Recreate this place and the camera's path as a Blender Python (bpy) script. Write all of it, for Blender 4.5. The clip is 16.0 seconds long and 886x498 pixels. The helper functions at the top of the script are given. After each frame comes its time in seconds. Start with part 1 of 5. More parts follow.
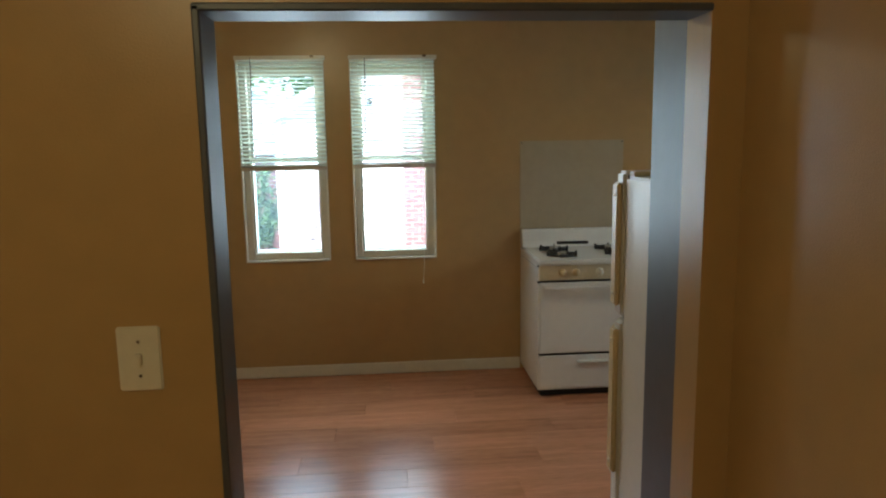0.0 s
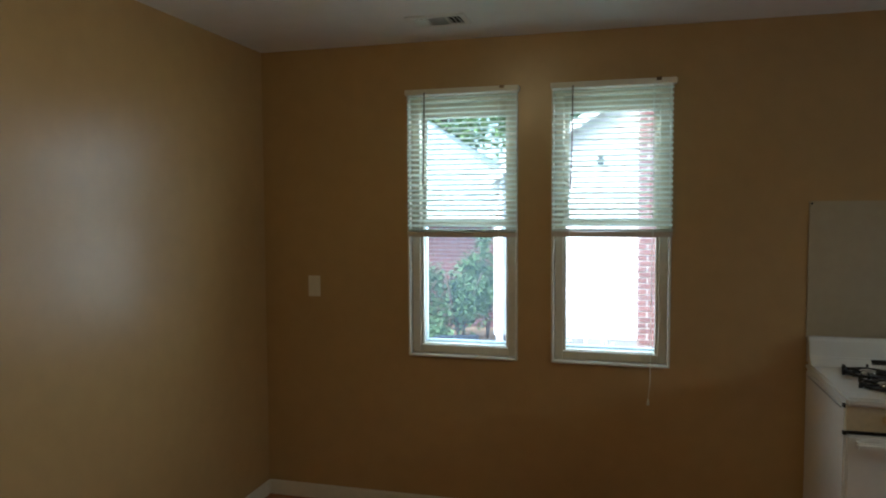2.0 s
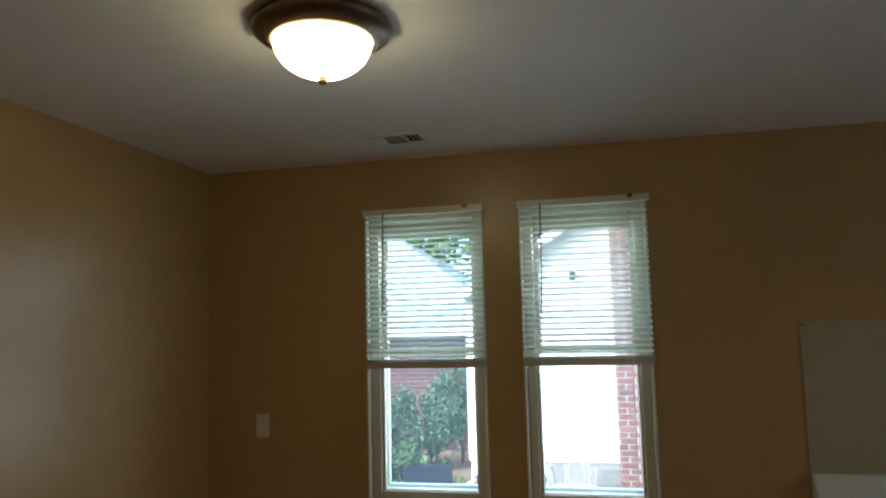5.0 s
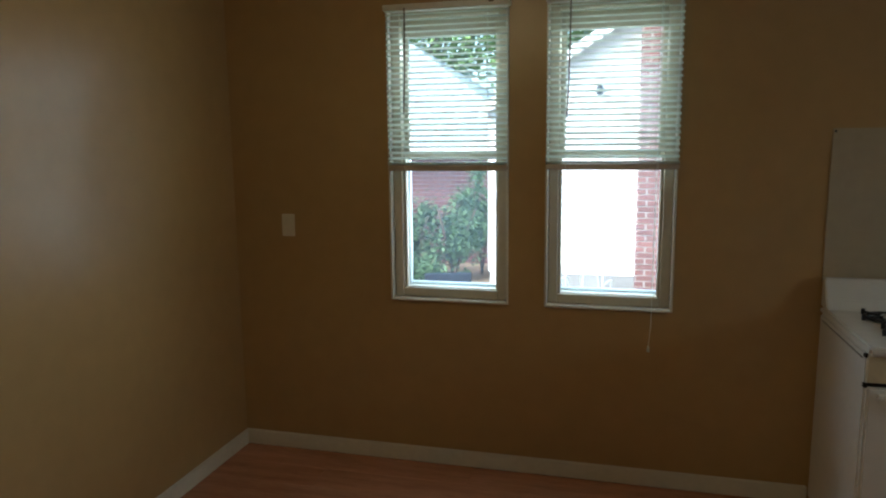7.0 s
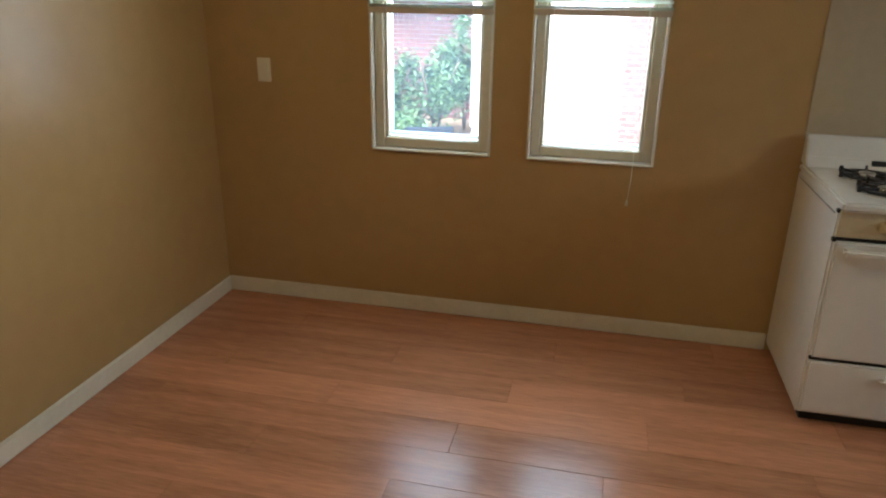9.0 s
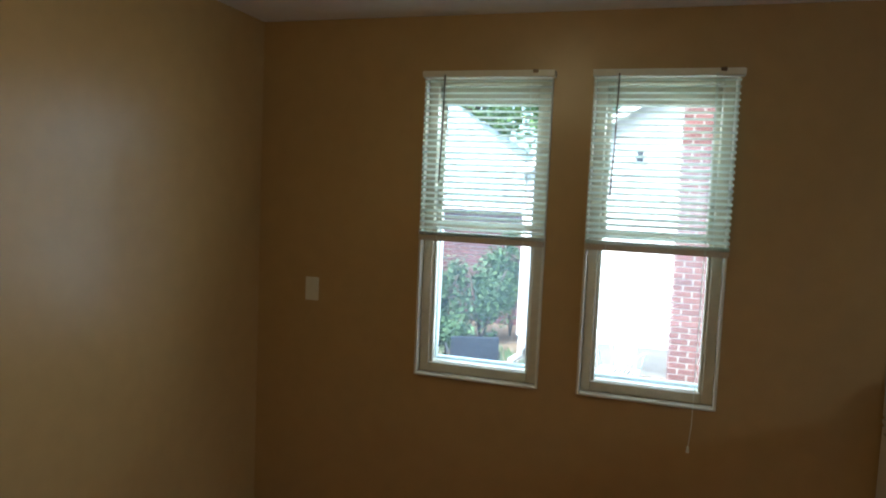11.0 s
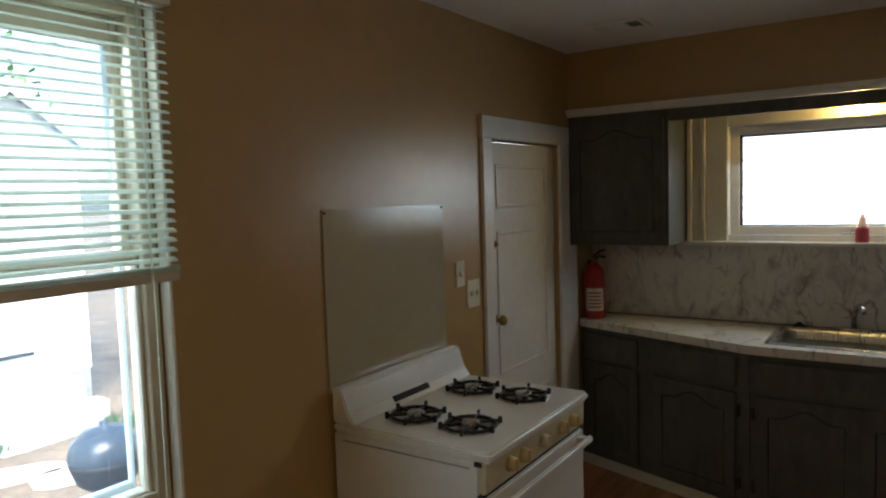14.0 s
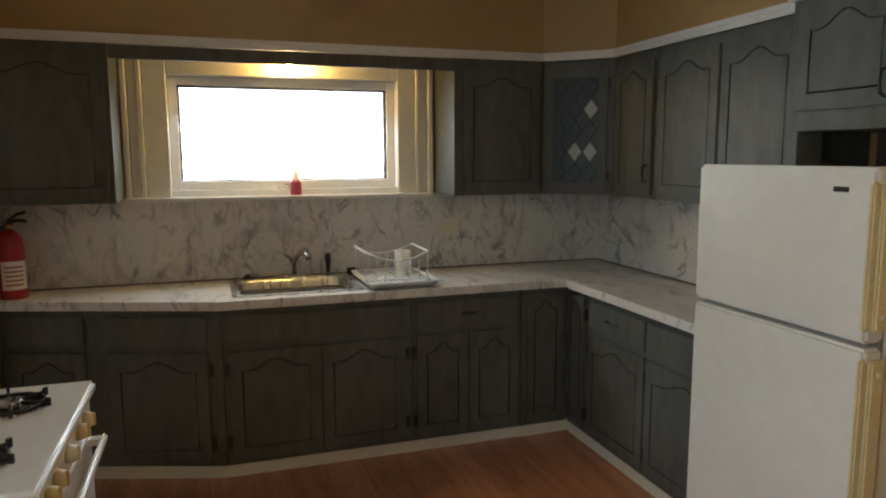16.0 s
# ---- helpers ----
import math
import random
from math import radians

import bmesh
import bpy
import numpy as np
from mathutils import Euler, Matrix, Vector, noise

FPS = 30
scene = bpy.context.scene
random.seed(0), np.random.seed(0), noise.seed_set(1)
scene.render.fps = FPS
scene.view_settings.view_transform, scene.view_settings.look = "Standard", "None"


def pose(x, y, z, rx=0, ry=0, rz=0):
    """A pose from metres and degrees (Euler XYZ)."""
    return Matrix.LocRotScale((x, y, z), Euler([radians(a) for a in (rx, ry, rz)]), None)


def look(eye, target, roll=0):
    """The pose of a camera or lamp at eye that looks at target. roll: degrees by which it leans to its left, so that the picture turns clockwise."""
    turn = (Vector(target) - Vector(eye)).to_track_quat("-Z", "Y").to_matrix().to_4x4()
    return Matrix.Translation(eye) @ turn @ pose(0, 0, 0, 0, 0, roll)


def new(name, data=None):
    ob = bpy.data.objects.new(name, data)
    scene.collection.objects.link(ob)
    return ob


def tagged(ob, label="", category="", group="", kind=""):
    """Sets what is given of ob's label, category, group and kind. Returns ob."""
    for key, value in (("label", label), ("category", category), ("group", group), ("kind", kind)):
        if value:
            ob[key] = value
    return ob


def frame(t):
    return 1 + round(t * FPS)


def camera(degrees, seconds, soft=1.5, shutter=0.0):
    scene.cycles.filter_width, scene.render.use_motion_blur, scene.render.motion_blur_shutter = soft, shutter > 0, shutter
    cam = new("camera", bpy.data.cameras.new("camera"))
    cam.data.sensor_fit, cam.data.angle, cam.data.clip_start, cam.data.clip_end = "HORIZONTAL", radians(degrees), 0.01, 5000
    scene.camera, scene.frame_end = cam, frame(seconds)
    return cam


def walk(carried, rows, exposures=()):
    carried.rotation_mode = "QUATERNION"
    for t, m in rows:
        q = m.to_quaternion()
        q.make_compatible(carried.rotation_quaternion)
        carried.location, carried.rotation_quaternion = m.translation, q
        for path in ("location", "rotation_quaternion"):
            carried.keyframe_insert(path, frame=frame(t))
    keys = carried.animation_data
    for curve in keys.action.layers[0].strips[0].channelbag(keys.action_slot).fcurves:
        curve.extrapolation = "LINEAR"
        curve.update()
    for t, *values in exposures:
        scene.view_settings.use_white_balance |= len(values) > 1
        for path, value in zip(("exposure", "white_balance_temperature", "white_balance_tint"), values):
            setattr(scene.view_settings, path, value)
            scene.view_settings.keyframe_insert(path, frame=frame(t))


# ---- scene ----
cam = camera(65.0, 16.0, soft=2.1)
PATH = [
    (0, (0.992, -0.946, 1.691), (1.15, 1.024, 1.381), -0.9),
    (0.5, (1.082, -0.57, 1.705), (1.165, 1.405, 1.403), -2.5),
    (1, (1.116, -0.18, 1.715), (1.229, 1.8, 1.464), -3.0),
    (1.5, (1.195, 0.192, 1.752), (0.952, 2.17, 1.587), 0.2),
    (2, (1.136, 0.429, 1.649), (0.623, 2.359, 1.532), -0.3),
    (2.5, (1.146, 0.628, 1.645), (0.552, 2.534, 1.54), -2.2),
    (3, (1.177, 0.734, 1.677), (0.548, 2.631, 1.585), -3.2),
    (3.5, (1.154, 0.732, 1.749), (0.692, 2.673, 1.885), -2.3),
    (3.7, (1.161, 0.73, 1.753), (0.716, 2.666, 1.985), -2.4),
    (6, (1.096, 0.722, 1.689), (0.627, 2.664, 1.789), 0.1),
    (6.5, (1.124, 0.749, 1.682), (0.6, 2.676, 1.564), -0.3),
    (7, (1.117, 0.742, 1.635), (0.616, 2.655, 1.33), -0.6),
    (7.5, (1.143, 0.742, 1.589), (0.711, 2.644, 1.146), -0.7),
    (8, (1.144, 0.743, 1.542), (0.74, 2.592, 0.897), 0.1),
    (8.2, (1.137, 0.741, 1.552), (0.741, 2.561, 0.823), 0.3),
    (10.3, (1.068, 0.77, 1.633), (0.58, 2.669, 1.242), 2.1),
    (10.5, (1.058, 0.767, 1.639), (0.554, 2.678, 1.333), 2.4),
    (11, (1.069, 0.91, 1.715), (0.479, 2.814, 1.557), 2.5),
    (11.5, (0.952, 1.103, 1.706), (0.31, 2.996, 1.65), 4.1),
    (12, (0.725, 1.365, 1.688), (0.473, 3.349, 1.673), 6.1),
    (12.5, (0.474, 1.643, 1.687), (0.757, 3.621, 1.592), 5.1),
    (13, (0.305, 1.858, 1.691), (1.054, 3.706, 1.544), 4.5),
    (13.5, (0.167, 2.055, 1.68), (1.483, 3.557, 1.561), 0.6),
    (14, (0.172, 2.297, 1.711), (1.828, 3.409, 1.558), -1.8),
    (14.5, (0.188, 2.486, 1.69), (2.094, 3.068, 1.518), -0.0),
    (15, (0.192, 2.653, 1.671), (2.176, 2.62, 1.42), -0.6),
    (15.5, (0.325, 2.813, 1.626), (2.28, 2.451, 1.41), -0.6),
    (16, (0.372, 2.968, 1.617), (2.253, 2.342, 1.351), -0.2),
]
EXPO = [(0, 2.85, 5600, 3), (1, 2.55, 5600, 3), (1.5, 2.4, 5500, 4), (2, 2.15, 5500, 4), (2.5, 1.9, 5500, 4), (3.5, 1.9, 5500, 4), (6, 1.9, 5650, 4), (6.5, 1.8, 5700, 4), (7, 1.95, 5700, 5),
        (8, 3.1, 5850, 8), (10.5, 3.05, 5800, 6), (11, 2.25, 5600, 4), (12, 1.45, 5500, 3), (12.5, 1.15, 5450, 3), (13.4, 1.0, 5450, 3), (14, 2.1, 5850, 6), (14.5, 2.85, 6100, 9), (16, 3.05, 6100, 9)]
SKY, SUN, LAMP, VALANCE, PORTAL = 0.15, 1.8, 4.8, 75.0, 2.0

walk(cam, [(t, look(eye, aim, roll)) for t, eye, aim, roll in PATH], EXPO)

# ---- world and sun ----
world = bpy.data.worlds.new("overcast_sky")
scene.world = world
world.use_nodes = True
wn = world.node_tree.nodes
sky = wn.new("ShaderNodeTexSky")
sky.sky_type, sky.sun_disc, sky.sun_elevation, sky.sun_rotation = "NISHITA", False, radians(48), radians(222)
sky.air_density, sky.dust_density = 1.0, 3.0
wn["Background"].inputs["Strength"].default_value = SKY
world.node_tree.links.new(sky.outputs[0], wn["Background"].inputs["Color"])
sun = new("sun", bpy.data.lights.new("sun", "SUN"))
sun.data.energy, sun.data.angle, sun.data.color = SUN, radians(45), (1.0, 0.96, 0.9)
sun.matrix_world = look((0, 0, 0), (0.55, 0.62, -0.85))


def window_light(name, x, y, z, yaw, w, h, power, tilt):
    """The sky's light entering through a window opening."""
    o = new(name, bpy.data.lights.new(name, "AREA"))
    o.data.shape, o.data.size, o.data.size_y, o.data.energy, o.data.color = "RECTANGLE", w, h, power, (0.86, 0.96, 1.0)
    o.matrix_world = pose(x, y, z, 0, 0, yaw) @ pose(0, 0, 0, tilt, 0, 180)
    return o


window_light("sky_light_north", 0.285, 4.19, 1.55, 0, 0.46, 1.2, PORTAL, 78)
window_light("sky_light_north", 1.05, 4.19, 1.55, 0, 0.46, 1.2, PORTAL, 78)
window_light("sky_light_east", 4.66, 2.545, 1.74, -90, 1.12, 0.46, PORTAL * 0.95, 36)


# ---- materials ----
def mat(name, color, rough=0.5, metal=0.0, var=0.12, scale=6.0, bump=0.0, bscale=80.0, stretch=(1, 1, 1), rnd=0.0, island=0.0, spec=0.5):
    """Procedural surface: colour varied at two scales, with fine relief."""
    m = bpy.data.materials.new(name)
    m.use_nodes = True
    nt = m.node_tree
    b = nt.nodes["Principled BSDF"]
    b.inputs["Metallic"].default_value = metal
    b.inputs["Specular IOR Level"].default_value = spec
    tc = nt.nodes.new("ShaderNodeTexCoord")
    mp = nt.nodes.new("ShaderNodeMapping")
    mp.inputs["Scale"].default_value = stretch
    nt.links.new(tc.outputs["Object"], mp.inputs["Vector"])
    if rnd:
        oi = nt.nodes.new("ShaderNodeObjectInfo")
        mul = nt.nodes.new("ShaderNodeMath")
        mul.operation = "MULTIPLY"
        mul.inputs[1].default_value = 37.0
        nt.links.new(oi.outputs["Random"], mul.inputs[0])
        comb = nt.nodes.new("ShaderNodeCombineXYZ")
        for k in range(3):
            nt.links.new(mul.outputs[0], comb.inputs[k])
        nt.links.new(comb.outputs[0], mp.inputs["Location"])
    vals = []
    for sc, det in ((scale, 3.0), (scale * 7.3, 5.0)):
        n = nt.nodes.new("ShaderNodeTexNoise")
        n.inputs["Scale"].default_value, n.inputs["Detail"].default_value = sc, det
        nt.links.new(mp.outputs[0], n.inputs["Vector"])
        vals.append(n.outputs["Fac"])
    add = nt.nodes.new("ShaderNodeMath")
    add.operation = "ADD"
    nt.links.new(vals[0], add.inputs[0])
    nt.links.new(vals[1], add.inputs[1])
    out = add.outputs[0]
    lo, hi = 0.7, 1.3
    if rnd or island:
        src = nt.nodes.new("ShaderNodeObjectInfo").outputs["Random"] if rnd else nt.nodes.new("ShaderNodeNewGeometry").outputs["Random Per Island"]
        ma = nt.nodes.new("ShaderNodeMath")
        ma.operation = "MULTIPLY_ADD"
        ma.inputs[1].default_value = rnd or island
        nt.links.new(src, ma.inputs[0])
        nt.links.new(out, ma.inputs[2])
        out = ma.outputs[0]
        hi += rnd or island
    ramp = nt.nodes.new("ShaderNodeMapRange")
    ramp.inputs["From Min"].default_value, ramp.inputs["From Max"].default_value = lo, hi
    nt.links.new(out, ramp.inputs["Value"])
    mix = nt.nodes.new("ShaderNodeMix")
    mix.data_type = "RGBA"
    mix.inputs["A"].default_value = (*[c * (1 - var) for c in color], 1)
    mix.inputs["B"].default_value = (*[min(1, c * (1 + var)) for c in color], 1)
    nt.links.new(ramp.outputs[0], mix.inputs["Factor"])
    nt.links.new(mix.outputs["Result"], b.inputs["Base Color"])
    rr = nt.nodes.new("ShaderNodeMapRange")
    rr.inputs["To Min"].default_value, rr.inputs["To Max"].default_value = max(0.03, rough * 0.85), min(1, rough * 1.15)
    nt.links.new(vals[0], rr.inputs["Value"])
    nt.links.new(rr.outputs[0], b.inputs["Roughness"])
    if bump:
        n = nt.nodes.new("ShaderNodeTexNoise")
        n.inputs["Scale"].default_value, n.inputs["Detail"].default_value = bscale, 4
        nt.links.new(mp.outputs[0], n.inputs["Vector"])
        bp = nt.nodes.new("ShaderNodeBump")
        bp.inputs["Strength"].default_value, bp.inputs["Distance"].default_value = bump, 0.004
        nt.links.new(n.outputs["Fac"], bp.inputs["Height"])
        nt.links.new(bp.outputs[0], b.inputs["Normal"])
    return m


def glow(name, color, strength):
    m = bpy.data.materials.new(name)
    m.use_nodes = True
    b = m.node_tree.nodes["Principled BSDF"]
    b.inputs["Base Color"].default_value = (0.9, 0.88, 0.8, 1)
    b.inputs["Emission Color"].default_value = (*color, 1)
    b.inputs["Emission Strength"].default_value = strength
    return m


def glass_mat(name, tint=(0.97, 0.99, 0.98), haze=0.0):
    m = bpy.data.materials.new(name)
    m.use_nodes = True
    nt = m.node_tree
    nt.nodes.remove(nt.nodes["Principled BSDF"])
    tr = nt.nodes.new("ShaderNodeBsdfTransparent")
    tr.inputs[0].default_value = (*tint, 1)
    gl = nt.nodes.new("ShaderNodeBsdfGlossy")
    gl.inputs["Roughness"].default_value = 0.03
    fr = nt.nodes.new("ShaderNodeFresnel")
    fr.inputs["IOR"].default_value = 1.45
    mx = nt.nodes.new("ShaderNodeMixShader")
    nt.links.new(fr.outputs[0], mx.inputs[0])
    nt.links.new(tr.outputs[0], mx.inputs[1])
    nt.links.new(gl.outputs[0], mx.inputs[2])
    out = mx.outputs[0]
    if haze:
        # an uneven bluish haze put into the glass, which scatters the daylight
        tl = nt.nodes.new("ShaderNodeBsdfTranslucent")
        tl.inputs[0].default_value = (0.62, 0.8, 1.0, 1)
        n = nt.nodes.new("ShaderNodeTexNoise")
        n.inputs["Scale"].default_value, n.inputs["Detail"].default_value = 5.0, 5.0
        rg = nt.nodes.new("ShaderNodeMapRange")
        rg.inputs["To Min"].default_value, rg.inputs["To Max"].default_value = haze * 0.5, haze * 1.5
        nt.links.new(n.outputs["Fac"], rg.inputs["Value"])
        m2 = nt.nodes.new("ShaderNodeMixShader")
        nt.links.new(rg.outputs[0], m2.inputs[0])
        nt.links.new(out, m2.inputs[1])
        nt.links.new(tl.outputs[0], m2.inputs[2])
        out = m2.outputs[0]
    nt.links.new(out, nt.nodes["Material Output"].inputs["Surface"])
    return m


def marble_mat(name):
    """White laminate with branching grey veins."""
    m = mat(name, (0.66, 0.64, 0.6), 0.3, var=0.06, scale=4)
    nt = m.node_tree
    b = nt.nodes["Principled BSDF"]
    base = b.inputs["Base Color"].links[0].from_socket
    tc = nt.nodes.new("ShaderNodeTexCoord")
    mp = nt.nodes.new("ShaderNodeMapping")
    mp.inputs["Rotation"].default_value = (0.75, 0.55, 0.6)
    mp.inputs["Scale"].default_value = (1.0, 1.9, 1.0)
    nt.links.new(tc.outputs["Object"], mp.inputs[0])
    prev = base
    for sc, width, dark in ((2.3, 0.03, 0.85), (4.6, 0.026, 0.6), (1.3, 0.05, 0.4)):
        n = nt.nodes.new("ShaderNodeTexNoise")
        n.inputs["Scale"].default_value, n.inputs["Detail"].default_value = sc, 5
        n.inputs["Distortion"].default_value = 0.9
        nt.links.new(mp.outputs[0], n.inputs["Vector"])
        d = nt.nodes.new("ShaderNodeMath")
        d.operation = "SUBTRACT"
        d.inputs[1].default_value = 0.5
        nt.links.new(n.outputs["Fac"], d.inputs[0])
        a = nt.nodes.new("ShaderNodeMath")
        a.operation = "ABSOLUTE"
        nt.links.new(d.outputs[0], a.inputs[0])
        r = nt.nodes.new("ShaderNodeMapRange")
        r.inputs["From Min"].default_value, r.inputs["From Max"].default_value = 0.0, width
        r.inputs["To Min"].default_value, r.inputs["To Max"].default_value = dark, 0.0
        nt.links.new(a.outputs[0], r.inputs["Value"])
        # veins fade in and out
        n2 = nt.nodes.new("ShaderNodeTexNoise")
        n2.inputs["Scale"].default_value = 3.3 + sc
        nt.links.new(mp.outputs[0], n2.inputs["Vector"])
        r2 = nt.nodes.new("ShaderNodeMapRange")
        r2.inputs["From Min"].default_value, r2.inputs["From Max"].default_value = 0.42, 0.62
        nt.links.new(n2.outputs["Fac"], r2.inputs["Value"])
        mu = nt.nodes.new("ShaderNodeMath")
        mu.operation = "MULTIPLY"
        nt.links.new(r.outputs[0], mu.inputs[0])
        nt.links.new(r2.outputs[0], mu.inputs[1])
        mix = nt.nodes.new("ShaderNodeMix")
        mix.data_type = "RGBA"
        nt.links.new(mu.outputs[0], mix.inputs["Factor"])
        nt.links.new(prev, mix.inputs["A"])
        mix.inputs["B"].default_value = (0.2, 0.2, 0.2, 1)
        prev = mix.outputs["Result"]
    nt.links.new(prev, b.inputs["Base Color"])
    return m


M_WALL = mat("tan_wall_paint", (0.41, 0.272, 0.112), 0.3, var=0.05, scale=1.6, bump=0.12, bscale=220)
M_CEIL = mat("white_ceiling_paint", (0.78, 0.78, 0.77), 0.8, var=0.03, scale=1.5, bump=0.15, bscale=160)
M_TRIM = mat("cream_trim_paint", (0.68, 0.65, 0.55), 0.4, var=0.06, scale=5, bump=0.05)
M_WHITE = mat("white_gloss_paint", (0.72, 0.71, 0.68), 0.35, var=0.06, scale=4, bump=0.06)
M_PLANK = mat("red_brown_laminate", (0.44, 0.2, 0.105), 0.25, var=0.36, scale=2.0, stretch=(0.9, 11, 4), rnd=0.35, bump=0.05, bscale=30)
M_GAP = mat("floor_joint", (0.05, 0.025, 0.015), 0.8)
M_CAB = mat("dark_grey_green_paint", (0.09, 0.093, 0.082), 0.5, var=0.28, scale=3.0, stretch=(1, 1, 0.35), bump=0.1, bscale=50, spec=0.35)
M_GROOVE = mat("dark_brown_groove", (0.022, 0.018, 0.015), 0.6, var=0.3, scale=12)
M_PANEL = mat("blue_grey_paint", (0.075, 0.083, 0.096), 0.42, var=0.12, scale=2.5, bump=0.05)
M_MARBLE = marble_mat("white_marble_laminate")
M_ENAMEL = mat("white_enamel", (0.74, 0.74, 0.71), 0.18, var=0.03, scale=3)
M_FRIDGE = mat("cream_appliance_finish", (0.62, 0.6, 0.54), 0.36, var=0.04, scale=3, bump=0.1, bscale=300)
M_YELLOW = mat("yellowed_plastic", (0.58, 0.47, 0.26), 0.4, var=0.12, scale=14)
M_BLACK = mat("black_cast_iron", (0.02, 0.02, 0.022), 0.5, var=0.3, scale=20, bump=0.2)
# near-black: shade of gaps and recesses put into colour, also small black parts
M_DARK = mat("gap_shade_and_black_parts", (0.015, 0.014, 0.013), 0.8)
M_CHROME = mat("chrome", (0.6, 0.6, 0.62), 0.15, metal=1.0, var=0.05)
M_STEEL = mat("brushed_steel", (0.5, 0.49, 0.47), 0.28, metal=1.0, var=0.1, scale=10, stretch=(1, 8, 1))
M_BRASS = mat("aged_brass", (0.42, 0.28, 0.1), 0.3, metal=1.0, var=0.2, scale=20)
M_BRONZE = mat("brushed_bronze", (0.16, 0.115, 0.08), 0.35, metal=0.9, var=0.15, scale=9)
M_RED = mat("red_enamel", (0.34, 0.02, 0.018), 0.3, var=0.1)
M_BLIND = mat("white_vinyl_slat", (0.78, 0.8, 0.74), 0.4, var=0.04, scale=8)
nt = M_BLIND.node_tree
tl = nt.nodes.new("ShaderNodeBsdfTranslucent")
tl.inputs[0].default_value = (0.8, 0.88, 0.8, 1)
mxs = nt.nodes.new("ShaderNodeMixShader")
mxs.inputs[0].default_value = 0.42
nt.links.new(nt.nodes["Principled BSDF"].outputs[0], mxs.inputs[1])
nt.links.new(tl.outputs[0], mxs.inputs[2])
nt.links.new(mxs.outputs[0], nt.nodes["Material Output"].inputs["Surface"])
M_VINYL = mat("almond_window_frame", (0.6, 0.55, 0.42), 0.45, var=0.06, scale=5)
# bluish-white glare on the storm frame is put into its base colour
M_STORM = mat("glare_tinted_storm_frame", (0.66, 0.78, 0.86), 0.4, var=0.06)
M_GLASS = glass_mat("window_glass")
M_HAZEGLASS = glass_mat("hazy_window_glass", haze=0.022)
M_RAIL = mat("tan_blind_rail", (0.5, 0.42, 0.33), 0.45, var=0.06, scale=8)
M_UNLIT = mat("unlit_frosted_glass", (0.72, 0.7, 0.64), 0.3, var=0.04, scale=6)
M_PLATE = mat("ivory_plate", (0.66, 0.62, 0.5), 0.35, var=0.04)
M_LAMP = glow("lit_frosted_glass", (1.0, 0.75, 0.36), LAMP)
M_HALL_LAMP = glow("bright_frosted_glass", (1.0, 0.75, 0.36), LAMP * 1.8)
M_VALGLOW = glow("lit_small_bulb", (1.0, 0.6, 0.16), VALANCE)
M_SPLASH = mat("cream_metal_sheet", (0.43, 0.37, 0.26), 0.14, var=0.04, scale=3)
M_PLASTIC = mat("clear_white_plastic", (0.75, 0.76, 0.76), 0.3, var=0.03)
M_TANLINE = mat("brown_caulk", (0.12, 0.08, 0.05), 0.7)
M_TEALGLASS = mat("dark_teal_leaded_glass", (0.022, 0.036, 0.04), 0.4, var=0.5, scale=9)
M_PALEGLASS = mat("pale_leaded_glass", (0.4, 0.42, 0.39), 0.35, var=0.1)
M_SIDING = mat("white_vinyl_siding", (0.78, 0.8, 0.8), 0.55, var=0.04, scale=3, stretch=(0.2, 1, 1))
M_BRICK = mat("red_brick", (0.19, 0.082, 0.07), 0.85, var=0.3, scale=9, rnd=0.6, bump=0.4, bscale=70)
M_BRICKS = mat("red_brick_wall", (0.17, 0.075, 0.075), 0.85, var=0.3, scale=9, island=0.6, bump=0.4, bscale=70)
M_MORTAR = mat("pale_mortar", (0.5, 0.47, 0.43), 0.9, var=0.12, scale=20)
M_CONC = mat("weathered_concrete", (0.3, 0.3, 0.29), 0.9, var=0.18, scale=5, bump=0.4, bscale=40)
M_STONE = mat("pale_flagstone", (0.5, 0.47, 0.42), 0.9, var=0.15, scale=5, bump=0.3, bscale=30)
M_SOIL = mat("patchy_soil_and_grass", (0.2, 0.145, 0.095), 0.95, var=0.45, scale=1.6, bump=0.8, bscale=18)
M_ROOF = mat("blue_grey_shingles", (0.3, 0.36, 0.38), 0.9, var=0.2, scale=14, bump=0.5, bscale=30)
M_LEAF = mat("green_leaves", (0.07, 0.135, 0.05), 0.6, var=0.4, scale=2, island=0.5)
M_TREELEAF = mat("bright_green_leaves", (0.15, 0.25, 0.07), 0.6, var=0.35, scale=2, island=0.5)
M_BARK = mat("brown_bark", (0.1, 0.075, 0.055), 0.9, var=0.3, scale=10, bump=0.6)
M_CLOTH = mat("mauve_canvas", (0.34, 0.29, 0.32), 0.85, var=0.12, scale=8, bump=0.3, bscale=120)
M_TABLEGLASS = mat("pale_green_glass_top", (0.35, 0.47, 0.43), 0.08, var=0.06)
M_PATIO = mat("white_painted_metal", (0.6, 0.63, 0.62), 0.4, var=0.08)
M_NAVY = mat("navy_mesh_fabric", (0.04, 0.055, 0.085), 0.7, var=0.15)
M_HOUSEDOOR = mat("pale_blue_white_door", (0.62, 0.74, 0.77), 0.45, var=0.04)


